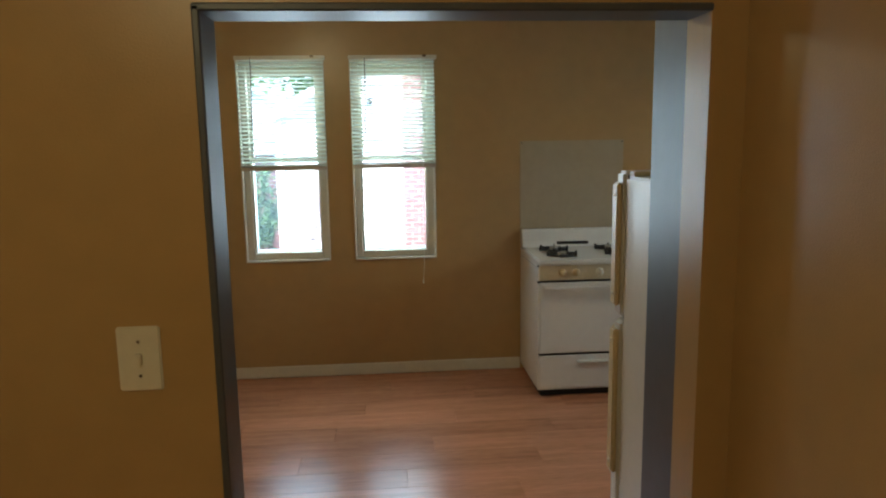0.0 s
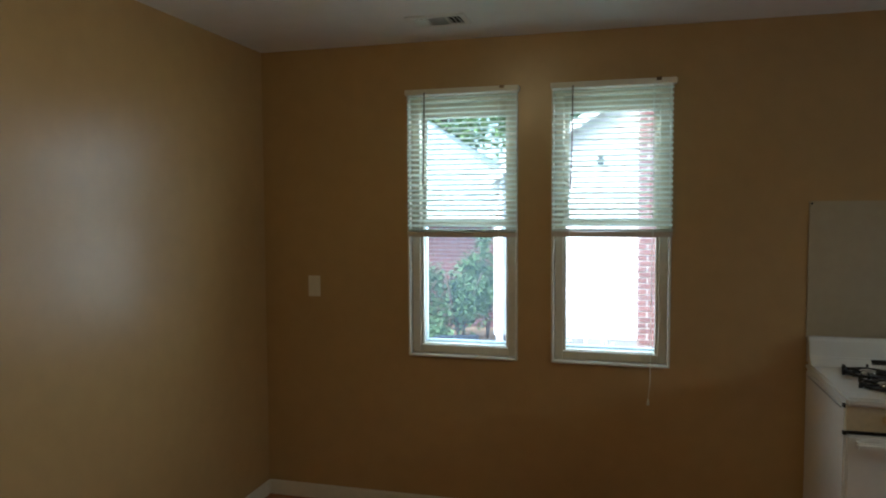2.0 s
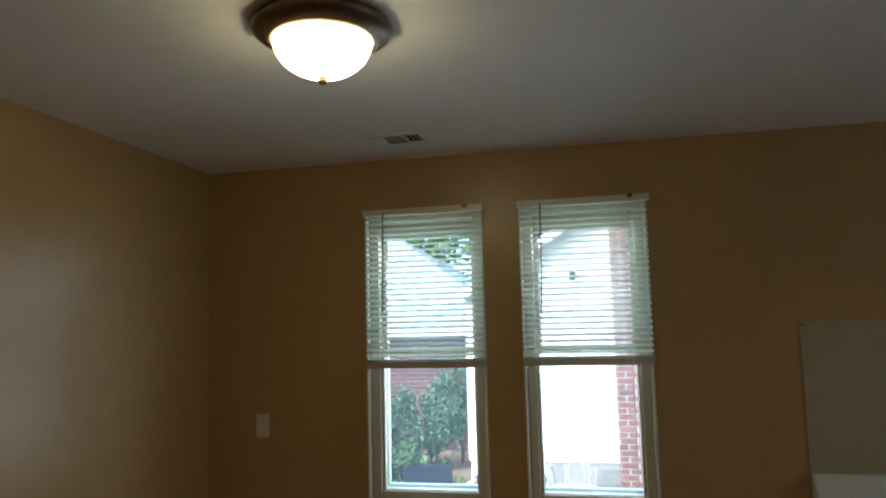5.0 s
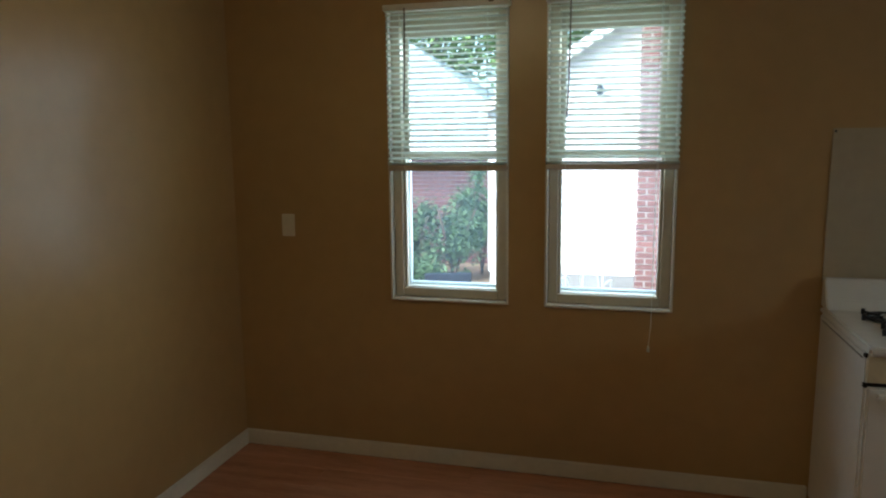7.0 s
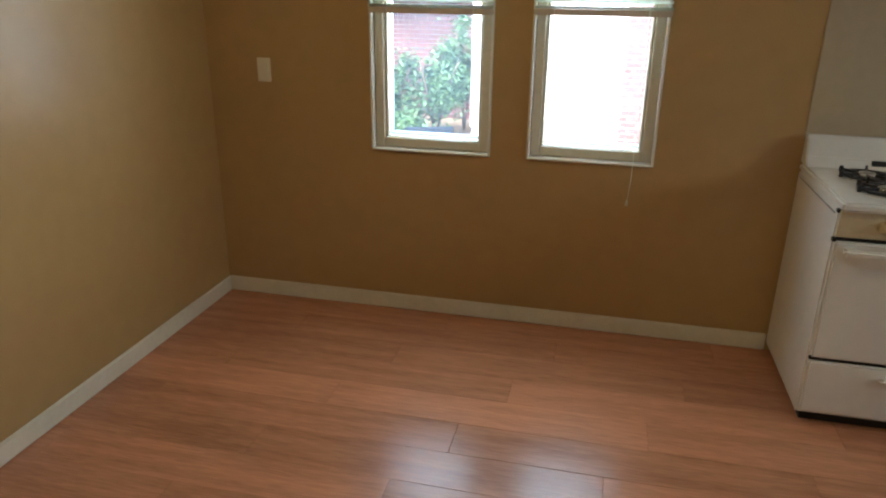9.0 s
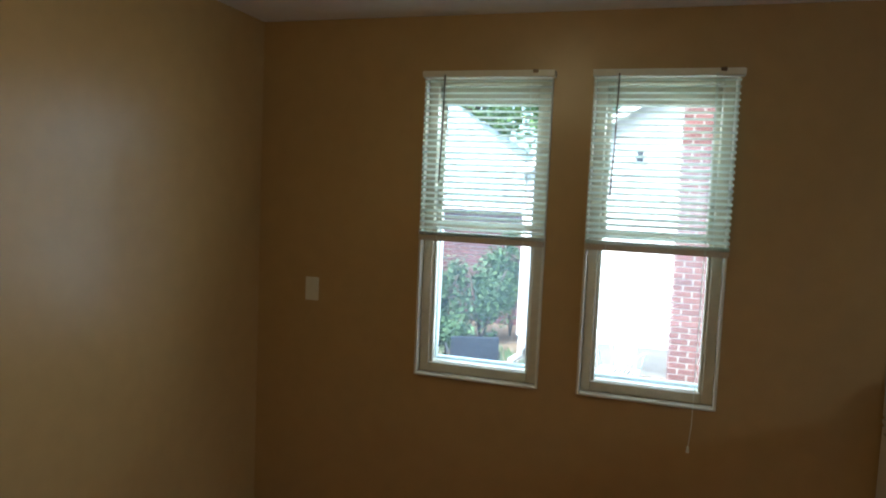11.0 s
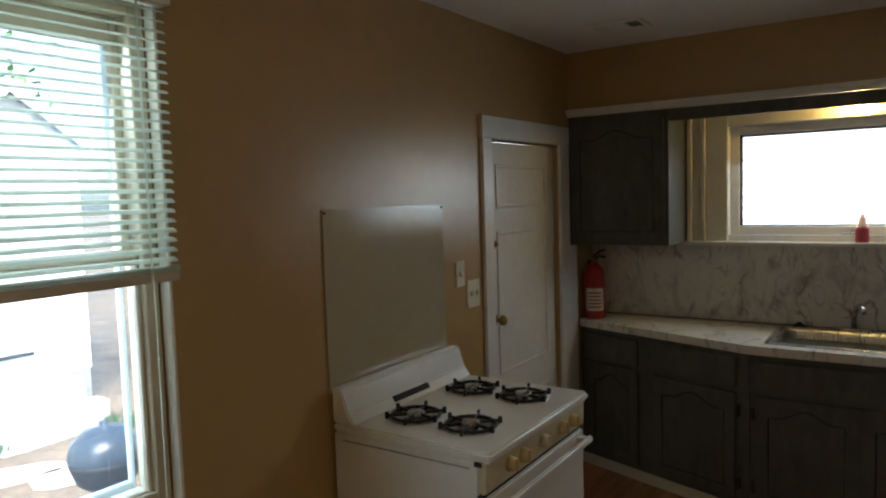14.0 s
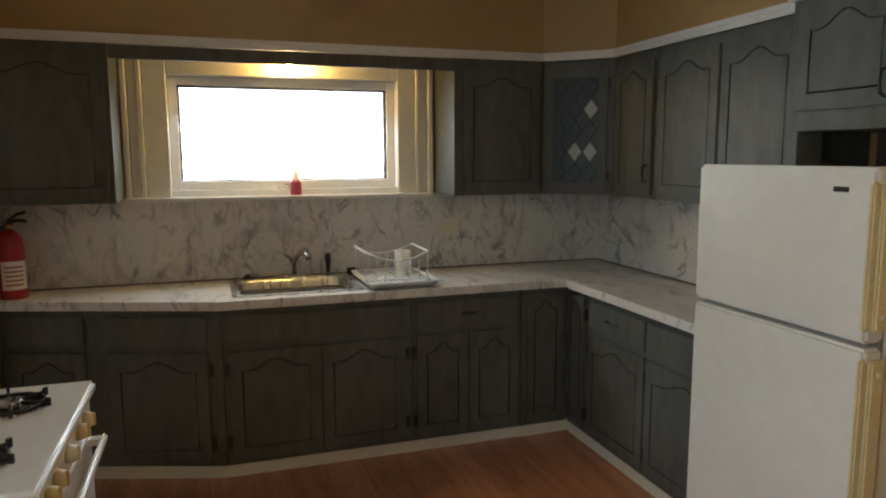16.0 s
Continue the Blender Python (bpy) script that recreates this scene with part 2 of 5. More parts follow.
# ---- mesh helpers ----
def box_into(bm, x0, y0, z0, x1, y1, z1):
    v = [bm.verts.new(p) for p in ((x0, y0, z0), (x1, y0, z0), (x1, y1, z0), (x0, y1, z0), (x0, y0, z1), (x1, y0, z1), (x1, y1, z1), (x0, y1, z1))]
    for q in ((3, 2, 1, 0), (4, 5, 6, 7), (0, 1, 5, 4), (1, 2, 6, 5), (2, 3, 7, 6), (3, 0, 4, 7)):
        bm.faces.new([v[k] for k in q])


def B(x0, y0, z0, x1, y1, z1, bev=0.0, seg=2):
    bm = bmesh.new()
    box_into(bm, min(x0, x1), min(y0, y1), min(z0, z1), max(x0, x1), max(y0, y1), max(z0, z1))
    if bev:
        bmesh.ops.bevel(bm, geom=bm.edges[:], offset=bev, segments=seg, affect="EDGES", clamp_overlap=True)
    return bm


def Bs(boxes, bev=0.0):
    bm = bmesh.new()
    for b in boxes:
        box_into(bm, *b)
    if bev:
        bmesh.ops.bevel(bm, geom=bm.edges[:], offset=bev, segments=1, affect="EDGES", clamp_overlap=True)
    return bm


def prism(pts, z0, z1, bev=0.0):
    """Upright prism over a plan outline (counter-clockwise)."""
    bm = bmesh.new()
    lo = [bm.verts.new((x, y, z0)) for x, y in pts]
    hi = [bm.verts.new((x, y, z1)) for x, y in pts]
    n = len(pts)
    bm.faces.new(lo[::-1])
    bm.faces.new(hi)
    for k in range(n):
        bm.faces.new((lo[k], lo[(k + 1) % n], hi[(k + 1) % n], hi[k]))
    if bev:
        bmesh.ops.bevel(bm, geom=bm.edges[:], offset=bev, segments=2, affect="EDGES", clamp_overlap=True)
    return bm


def lathe(profile, seg=32, at=(0, 0, 0), m=None):
    """Solid of revolution about z from (radius, height) pairs."""
    bm = bmesh.new()
    rings = []
    for r, z in profile:
        if r < 1e-5:
            rings.append([bm.verts.new((0, 0, z))])
        else:
            rings.append([bm.verts.new((r * math.cos(a), r * math.sin(a), z)) for a in [2 * math.pi * k / seg for k in range(seg)]])
    for a, b in zip(rings, rings[1:]):
        for k in range(seg):
            p, q, r, s = a[k % len(a)], a[(k + 1) % len(a)], b[(k + 1) % len(b)], b[k % len(b)]
            f = list(dict.fromkeys((p, q, r, s)))
            if len(f) > 2:
                bm.faces.new(f)
    bmesh.ops.recalc_face_normals(bm, faces=bm.faces[:])
    if m is not None:
        bm.transform(m)
    bm.transform(Matrix.Translation(at))
    for f in bm.faces:
        f.smooth = True
    return bm


def tube(pts, r, seg=8, closed=False):
    """A bent rod through the points."""
    bm = bmesh.new()
    P = [Vector(p) for p in pts]
    n = len(P)
    rings = []
    for k in range(n):
        a, b = (P[k - 1], P[(k + 1) % n]) if closed else (P[max(0, k - 1)], P[min(n - 1, k + 1)])
        d = (b - a).normalized()
        up = Vector((0, 0, 1)) if abs(d.z) < 0.9 else Vector((1, 0, 0))
        u = d.cross(up).normalized()
        w = u.cross(d)
        rings.append([bm.verts.new(P[k] + r * (math.cos(t) * u + math.sin(t) * w)) for t in [2 * math.pi * j / seg for j in range(seg)]])
    pairs = list(zip(rings, rings[1:])) + ([(rings[-1], rings[0])] if closed else [])
    for a, b in pairs:
        for j in range(seg):
            f = bm.faces.new((a[j], a[(j + 1) % seg], b[(j + 1) % seg], b[j]))
            f.smooth = True
    if not closed:
        bm.faces.new(rings[0][::-1])
        bm.faces.new(rings[-1])
    bmesh.ops.recalc_face_normals(bm, faces=bm.faces[:])
    return bm


def join(*bms):
    out = bmesh.new()
    for b in bms:
        me = bpy.data.meshes.new("tmp")
        b.to_mesh(me)
        b.free()
        out.from_mesh(me)
        bpy.data.meshes.remove(me)
    return out


def part(name, bm, material, parent=None, label=""):
    me = bpy.data.meshes.new(name)
    bm.to_mesh(me)
    bm.free()
    me.materials.append(material)
    ob = new(name, me)
    if parent is not None:
        ob.parent = parent
    if label:
        ob["label"] = label
    return ob


def thing(name, label, category, group="", at=(0, 0, 0), kind=""):
    e = new(name)
    e.empty_display_size = 0.05
    e.location = at
    return tagged(e, label, category, group, kind)


def struct(name, bm, material, label, category):
    return tagged(part(name, bm, material), label, category, kind="structure")


# ---- the large structure ----
XW, XE, YS, YN, H = -0.865, 4.47, 0.505, 4.0, 2.525
SOF = 4.085
WIN = ((0.002, 0.579), (0.768, 1.335))
WZ0, WZ1 = 0.861, 2.262
DX0, DX1, DZ = 3.13, 3.93, 1.98
wall_n = Bs([
    (XW - 0.2, YN, -0.1, WIN[0][0], YN + 0.2, H),
    (WIN[0][0], YN, -0.1, WIN[0][1], YN + 0.2, WZ0), (WIN[0][0], YN, WZ1, WIN[0][1], YN + 0.2, H),
    (WIN[0][1], YN, -0.1, WIN[1][0], YN + 0.2, H),
    (WIN[1][0], YN, -0.1, WIN[1][1], YN + 0.2, WZ0), (WIN[1][0], YN, WZ1, WIN[1][1], YN + 0.2, H),
    (WIN[1][1], YN, -0.1, DX0, YN + 0.2, H), (DX0, YN, DZ, DX1, YN + 0.2, H), (DX1, YN, -0.1, XE + 0.2, YN + 0.2, H)])
struct("wall_north", wall_n, M_WALL, "tan painted plaster wall with two windows and a door", "wall")
struct("wall_west", B(XW - 0.2, -3.0, -0.1, XW, YN, H), M_WALL, "tan painted plaster side wall with a soft sheen", "wall")
OX0, OX1, OZ, YD = 0.652, 1.625, 1.94, 0.395
SY0, SY1, SZ0, SZ1 = 1.895, 3.17, 1.43, 2.056
struct("wall_east", Bs([(XE, YD, -0.1, XE + 0.2, SY0, H), (XE, SY0, -0.1, XE + 0.2, SY1, SZ0), (XE, SY0, SZ1, XE + 0.2, SY1, H), (XE, SY1, -0.1, XE + 0.2, YN, H)]),
       M_WHITE, "painted wall behind the sink with a wide low window", "wall")
struct("wall_south", Bs([(XW, YD, -0.1, OX0, YS, H), (OX0, YD, OZ, OX1, YS, H), (OX1, YD, -0.1, XE, YS, H)]),
       M_WALL, "tan painted wall with a cased opening to the next room", "wall")
struct("wall_hall_east", B(1.70, -3.0, -0.1, 1.85, YD, H), M_WALL, "tan painted side wall of the next room", "wall")
struct("wall_hall_south", B(XW - 0.2, -3.2, -0.1, 1.85, -3.0, H), M_WALL, "tan painted far wall of the next room", "wall")
struct("ceiling", Bs([(XW - 0.2, YD, H, XE + 0.2, YN + 0.2, H + 0.12), (XW - 0.2, -3.2, H, 1.85, YD, H + 0.12)]), M_CEIL, "flat white painted ceiling", "ceiling")
# dropped wall above the cabinets, following their plan
struct("soffit", prism([(1.74, YS), (XE, YS), (XE, YN), (SOF, YN), (SOF, 1.12), (3.80, 0.82), (2.43, 0.82), (2.43, 0.95), (1.74, 0.95)], 2.186, H),
       M_WALL, "tan painted soffit above the wall cabinets", "soffit")


# grey painted lining of the opening
struct("doorway_trim", Bs([(OX0 - 0.003, YD - 0.004, 0, OX0 + 0.012, YS + 0.004, OZ), (OX0 - 0.003, YD - 0.004, OZ - 0.012, OX1 + 0.003, YS + 0.004, OZ + 0.003)], 0.003),
       M_PANEL, "glossy grey painted lining of the open doorway", "door frame")


def baseboard(name, x0, y0, x1, y1):
    struct(name, B(x0, y0, 0.0, x1, y1, 0.085, 0.006), M_TRIM, "cream painted wooden baseboard", "baseboard")


baseboard("baseboard_north", XW, YN - 0.016, 1.95, YN)
baseboard("baseboard_west", XW, YS, XW + 0.016, YN - 0.016)
baseboard("baseboard_south", XW + 0.016, YS, OX0 - 0.02, YS + 0.016)

# crown trim running along the top of the cabinets
CR = [(SOF, YN), (SOF, 1.12), (3.80, 0.82), (2.46, 0.82)]


def along(pts, off, z0, z1, thick):
    """A strip set off to the left of a run of plan points."""
    bm = bmesh.new()
    nrm = []
    for (ax, ay), (bx, by) in zip(pts, pts[1:]):
        d = Vector((bx - ax, by - ay)).normalized()
        nrm.append(Vector((d.y, -d.x)))
    def side(k, o):
        ns = nrm[max(0, k - 1):k + 1] if k < len(pts) - 1 else [nrm[-1]]
        a = ns[0] if len(ns) == 1 else (ns[0] + ns[1]).normalized()
        s = 1.0 / max(0.4, a.dot(ns[0]))
        return pts[k][0] + a.x * o * s, pts[k][1] + a.y * o * s
    rows = []
    for k in range(len(pts)):
        (ax, ay), (bx, by) = side(k, off), side(k, off + thick)
        rows.append([bm.verts.new(p) for p in ((ax, ay, z0), (bx, by, z0), (bx, by, z1), (ax, ay, z1))])
    for a, b in zip(rows, rows[1:]):
        for j in range(4):
            bm.faces.new((a[j], a[(j + 1) % 4], b[(j + 1) % 4], b[j]))
    bm.faces.new(rows[0][::-1])
    bm.faces.new(rows[-1])
    bmesh.ops.recalc_face_normals(bm, faces=bm.faces[:])
    return bm


crown = join(along(CR, 0.002, 2.16, 2.172, 0.018), along(CR, 0.002, 2.172, 2.192, 0.03), along(CR, 0.002, 2.150, 2.16, 0.010))
struct("crown_trim", crown, M_WHITE, "white painted moulding along the top of the cabinets", "trim")
struct("crown_trim_deep", Bs([(1.74, 0.952, 2.172, 2.445, 0.98, 2.195), (2.432, 0.855, 2.172, 2.46, 0.952, 2.195), (1.74, 0.952, 2.158, 2.44, 0.968, 2.172)]),
       M_WHITE, "white painted moulding over the deep cabinet", "trim")


# ---- north windows ----
def sash_frame(x0, x1, z0, z1, y0, y1, w, wb=None, wt=None):
    wb = w if wb is None else wb
    wt = w if wt is None else wt
    return Bs([(x0, y0, z0, x0 + w, y1, z1), (x1 - w, y0, z0, x1, y1, z1), (x0 + w, y0, z0, x1 - w, y1, z0 + wb), (x0 + w, y0, z1 - wt, x1 - w, y1, z1)], 0.004)


def north_window(k, x0, x1):
    w = thing("window_%d" % k, "almond vinyl double-hung window with a raised white blind", "window", kind="structure")
    e = 0.008
    part("trim", Bs([(x0 - e, YN - 0.012, WZ0 - e, x0 + 0.004, YN + 0.03, WZ1 + 0.0), (x1 - 0.004, YN - 0.012, WZ0 - e, x1 + e, YN + 0.03, WZ1),
                     (x0 + 0.004, YN - 0.018, WZ0 - e, x1 - 0.004, YN + 0.03, WZ0 + 0.004)], 0.003), M_TRIM, w, "thin cream edge trim")
    part("window_frame", sash_frame(x0 + 0.004, x1 - 0.004, WZ0 + 0.004, WZ1, YN + 0.032, YN + 0.12, 0.045), M_VINYL, w)
    part("lower_sash", sash_frame(x0 + 0.049, x1 - 0.049, WZ0 + 0.02, 1.575, YN + 0.05, YN + 0.085, 0.014, 0.032), M_VINYL, w)
    part("upper_sash", sash_frame(x0 + 0.049, x1 - 0.049, 1.56, WZ1 - 0.045, YN + 0.087, YN + 0.115, 0.022, 0.03, 0.075), M_VINYL, w)
    part("storm_frame", sash_frame(x0 + 0.045, x1 - 0.045, WZ0 + 0.03, WZ1 - 0.09, YN + 0.14, YN + 0.165, 0.012, 0.03), M_STORM, w, "metal storm window frame with bluish glare in its colour")
    for z0, z1, y in ((WZ0 + 0.045, 1.565, 0.068), (1.58, WZ1 - 0.11, 0.1)):
        g = part("pane", B(x0 + 0.06, YN + y, z0, x1 - 0.06, YN + y + 0.003, z1), M_HAZEGLASS, w)
        g.visible_shadow = False


for k, (a, b) in enumerate(WIN):
    north_window(k + 1, a, b)


def blind(x0, x1, ztop, zbot, wand):
    cx = (x0 + x1) / 2
    b = thing("mini_blind", "white vinyl mini blind raised halfway over the window", "blind", "window blinds", (cx, YN - 0.03, ztop))
    h = (x1 - x0) / 2
    part("headrail", B(-h - 0.006, -0.026, -0.028, h + 0.012, 0.028, 0.0, 0.003), M_TRIM, b)
    part("bracket", B(h - 0.085, -0.029, -0.014, h - 0.06, -0.02, 0.003, 0.002), M_BRONZE, b, "small dark bracket")
    n = 27
    span = ztop - 0.045 - (zbot + 0.03)
    slat = bmesh.new()
    ring = []
    for j in range(5):
        u = -0.0125 + 0.025 * j / 4
        zc = 0.003 * (1 - (u / 0.0125) ** 2)
        a = radians(24)
        y, z = u * math.cos(a) - zc * math.sin(a), u * math.sin(a) + zc * math.cos(a)
        ring.append([slat.verts.new((s * h * 0.995, y, z + dz)) for dz in (0, 0.0012) for s in (-1, 1)])
    for p, q in zip(ring, ring[1:]):
        slat.faces.new((p[0], p[1], q[1], q[0]))
        slat.faces.new((p[2], q[2], q[3], p[3]))
        slat.faces.new((p[0], q[0], q[2], p[2]))
        slat.faces.new((p[1], p[3], q[3], q[1]))
    first = part("slat", slat, M_BLIND, b)
    first.location = (0, 0, -0.045)
    for k in range(1, n):
        o = new("slat", first.data)
        o.parent = b
        o.location = (0, 0, -0.045 - span * k / (n - 1))
        o.rotation_euler = (radians(random.uniform(-3, 3)), radians(random.uniform(-0.12, 0.12)), 0)
    part("bottom_rail", B(-h, -0.017, zbot - ztop - 0.002, h, 0.017, zbot - ztop + 0.024, 0.005), M_RAIL, b, "tan plastic bottom rail")
    part("spare_slats", Bs([(-h, -0.014, zbot - ztop + 0.026 + 0.004 * k, h, 0.014, zbot - ztop + 0.0275 + 0.004 * k) for k in range(4)]), M_BLIND, b)
    part("tilt_wand", tube([(-h + 0.105, -0.036, -0.02), (-h + 0.102, -0.037, -0.3), (-h + 0.095, -0.037, wand)], 0.0034), M_BRONZE, b, "thin dark tilt wand")
    for sx in (-h + 0.09, h - 0.09):
        part("ladder_cord", tube([(sx, -0.018, -0.02), (sx, -0.018, zbot - ztop)], 0.0012, 5), M_BLIND, b)
    return b


blind(0.002, 0.586, 2.268, 1.5, -0.5)
b2 = blind(0.764, 1.347, 2.268, 1.505, -0.53)
part("pull_cord", tube([(0.195, -0.034, -0.02), (0.195, -0.036, -0.9), (0.193, -0.036, -1.47), (0.185, -0.035, -1.56)], 0.0016, 5), M_BLIND, b2)
part("cord_tassel", lathe([(0.0, -0.03), (0.007, -0.028), (0.004, 0.0), (0, 0.002)], 10, (0.185, -0.035, -1.56)), M_BLIND, b2)

# ---- back door ----
DY = YN + 0.03
door = thing("door_1", "white painted panelled back door, closed, with brass knob", "door", kind="structure")
leaf = join(B(DX0 + 0.003, DY, 0.01, DX1 - 0.003, DY + 0.04, DZ - 0.012))
part("door_leaf", leaf, M_WHITE, door)
for r in range(3):
    z0, z1 = ((0.16, 0.62), (0.78, 1.52), (1.64, 1.86))[r]
    part("door_panel", Bs([(DX0 + 0.11, DY - 0.007, z0, DX0 + 0.128, DY, z1), (DX1 - 0.128, DY - 0.007, z0, DX1 - 0.11, DY, z1),
                           (DX0 + 0.128, DY - 0.007, z0, DX1 - 0.128, DY, z0 + 0.018), (DX0 + 0.128, DY - 0.007, z1 - 0.018, DX1 - 0.128, DY, z1)], 0.003), M_WHITE, door)
rot_y = Matrix.Rotation(radians(90), 4, "X")
part("door_knob", lathe([(0, 0), (0.03, 0), (0.03, 0.006), (0.012, 0.012), (0.012, 0.03), (0.026, 0.042), (0.028, 0.055), (0.018, 0.066), (0, 0.068)], 20, (3.2, DY - 0.001, 1.078), rot_y), M_BRASS, door, "brass knob")
part("deadbolt", lathe([(0, 0), (0.027, 0), (0.025, 0.012), (0.012, 0.014), (0.012, 0.03), (0, 0.032)], 20, (3.195, DY - 0.001, 1.46), rot_y), M_BRASS, door, "brass deadbolt")
part("latch_plate", B(3.150, DY - 0.012, 1.24, 3.172, DY, 1.31, 0.003), M_BRASS, door)
struct("door_casing", Bs([(3.045, YN - 0.02, 0, DX0 + 0.004, YN + 0.001, DZ), (DX1 - 0.004, YN - 0.02, 0, 4.052, YN + 0.001, DZ), (4.052, YN - 0.012, 0, 4.17, YN + 0.001, 1.385), (3.04, YN - 0.022, DZ, 4.052, YN + 0.001, 2.088)], 0.004),
       M_WHITE, "white painted wide door casing", "door frame")
struct("door_lining", Bs([(DX0 - 0.001, YN + 0.002, 0, DX0 + 0.001, YN + 0.16, DZ), (DX0 + 0.002, YN + 0.002, DZ - 0.008, DX1 - 0.002, YN + 0.029, DZ - 0.001)]), M_DARK, "dark gap round the closed door", "door frame")

# ---- sink window ----
w3 = thing("window_3", "wide low white window above the sink with fluted casing", "window", kind="structure")
GX = 4.552
part("window_frame", Bs([(GX - 0.03, SY0, SZ0, GX + 0.03, SY0 + 0.05, SZ1), (GX - 0.03, SY1 - 0.05, SZ0, GX + 0.03, SY1, SZ1),
                         (GX - 0.03, SY0 + 0.05, SZ0, GX + 0.03, SY1 - 0.05, SZ0 + 0.05), (GX - 0.03, SY0 + 0.05, SZ1 - 0.05, GX + 0.03, SY1 - 0.05, SZ1)], 0.004), M_WHITE, w3)
part("gasket", Bs([(GX - 0.02, SY0 + 0.05, SZ0 + 0.05, GX + 0.02, SY0 + 0.06, SZ1 - 0.05), (GX - 0.02, SY1 - 0.06, SZ0 + 0.05, GX + 0.02, SY1 - 0.05, SZ1 - 0.05),
                   (GX - 0.02, SY0 + 0.06, SZ0 + 0.05, GX + 0.02, SY1 - 0.06, SZ0 + 0.056), (GX - 0.02, SY0 + 0.06, SZ1 - 0.06, GX + 0.02, SY1 - 0.06, SZ1 - 0.05)]), M_DARK, w3, "thin dark seal round the glass")
g = part("pane", B(GX, SY0 + 0.055, SZ0 + 0.052, GX + 0.004, SY1 - 0.055, SZ1 - 0.055), M_GLASS, w3)
g.visible_shadow = False
flutes = []
for ya, yb in ((1.68, SY0), (SY1, 3.40)):
    d = 1 if yb == SY0 else -1
    y = ya if d > 0 else yb
    for w, proud in ((0.03, 0.036), (0.045, 0.014), (0.03, 0.03), (abs(yb - ya) - 0.105, 0.018)):
        flutes.append((XE - proud, min(y, y + d * w), 1.395, XE, max(y, y + d * w) - 0.001, 2.15))
        y += d * w
part("casing", join(Bs(flutes, 0.005), Bs([(XE - 0.018, SY0, SZ1, XE, SY1, 2.15)], 0.003)), M_TRIM, w3, "cream painted fluted side boards")
part("window_sill", B(XE - 0.075, 1.69, 1.372, GX - 0.03, 3.41, 1.395, 0.006), M_WHITE, w3)
part("crank_handle", join(tube([(GX - 0.03, 2.53, 1.445), (GX - 0.06, 2.53, 1.442), (GX - 0.065, 2.60, 1.44)], 0.007), B(GX - 0.05, 2.51, 1.43, GX - 0.028, 2.56, 1.46, 0.004)), M_STEEL, w3)

# valance lamp over the sink, tucked behind the rail
vl = thing("under_cabinet_lamp", "small warm lamp hidden behind the valance over the sink", "lamp", at=(4.385, 2.52, 2.15))
part("lamp_base", lathe([(0, 0.036), (0.05, 0.036), (0.05, 0.02), (0.02, 0.012), (0.02, 0.0), (0, 0)], 20), M_WHITE, vl)
part("bulb", lathe([(0, -0.045), (0.016, -0.04), (0.024, -0.026), (0.018, -0.008), (0.012, 0.0), (0, 0.0)], 16), M_VALGLOW, vl, "lit warm bulb")


# ---- cabinets ----
def arch(x0, x1, z0, z1, rise, n=14):
    """Outline of a cathedral-top panel, in x and z."""
    pts = [(x0, z0), (x1, z0), (x1, z1 - rise)]
    w = x1 - x0
    for k in range(n + 1):
        u = k / n
        s = 1 - u
        if s > 0.86 or s < 0.14:
            h = 0
        else:
            h = rise * (0.5 - 0.5 * math.cos((s - 0.14) / 0.72 * 2 * math.pi))
        pts.append((x0 + w * s, z1 - rise + h))
    pts.append((x0, z1 - rise))
    out = []
    for p in pts:
        if not out or (abs(p[0] - out[-1][0]) + abs(p[1] - out[-1][1])) > 1e-4:
            out.append(p)
    return out


def groove(pts, r=0.0042):
    """A routed line: a thin half-sunk bead along the outline."""
    return tube([(x, 0, z) for x, z in pts], r, 5, closed=True)


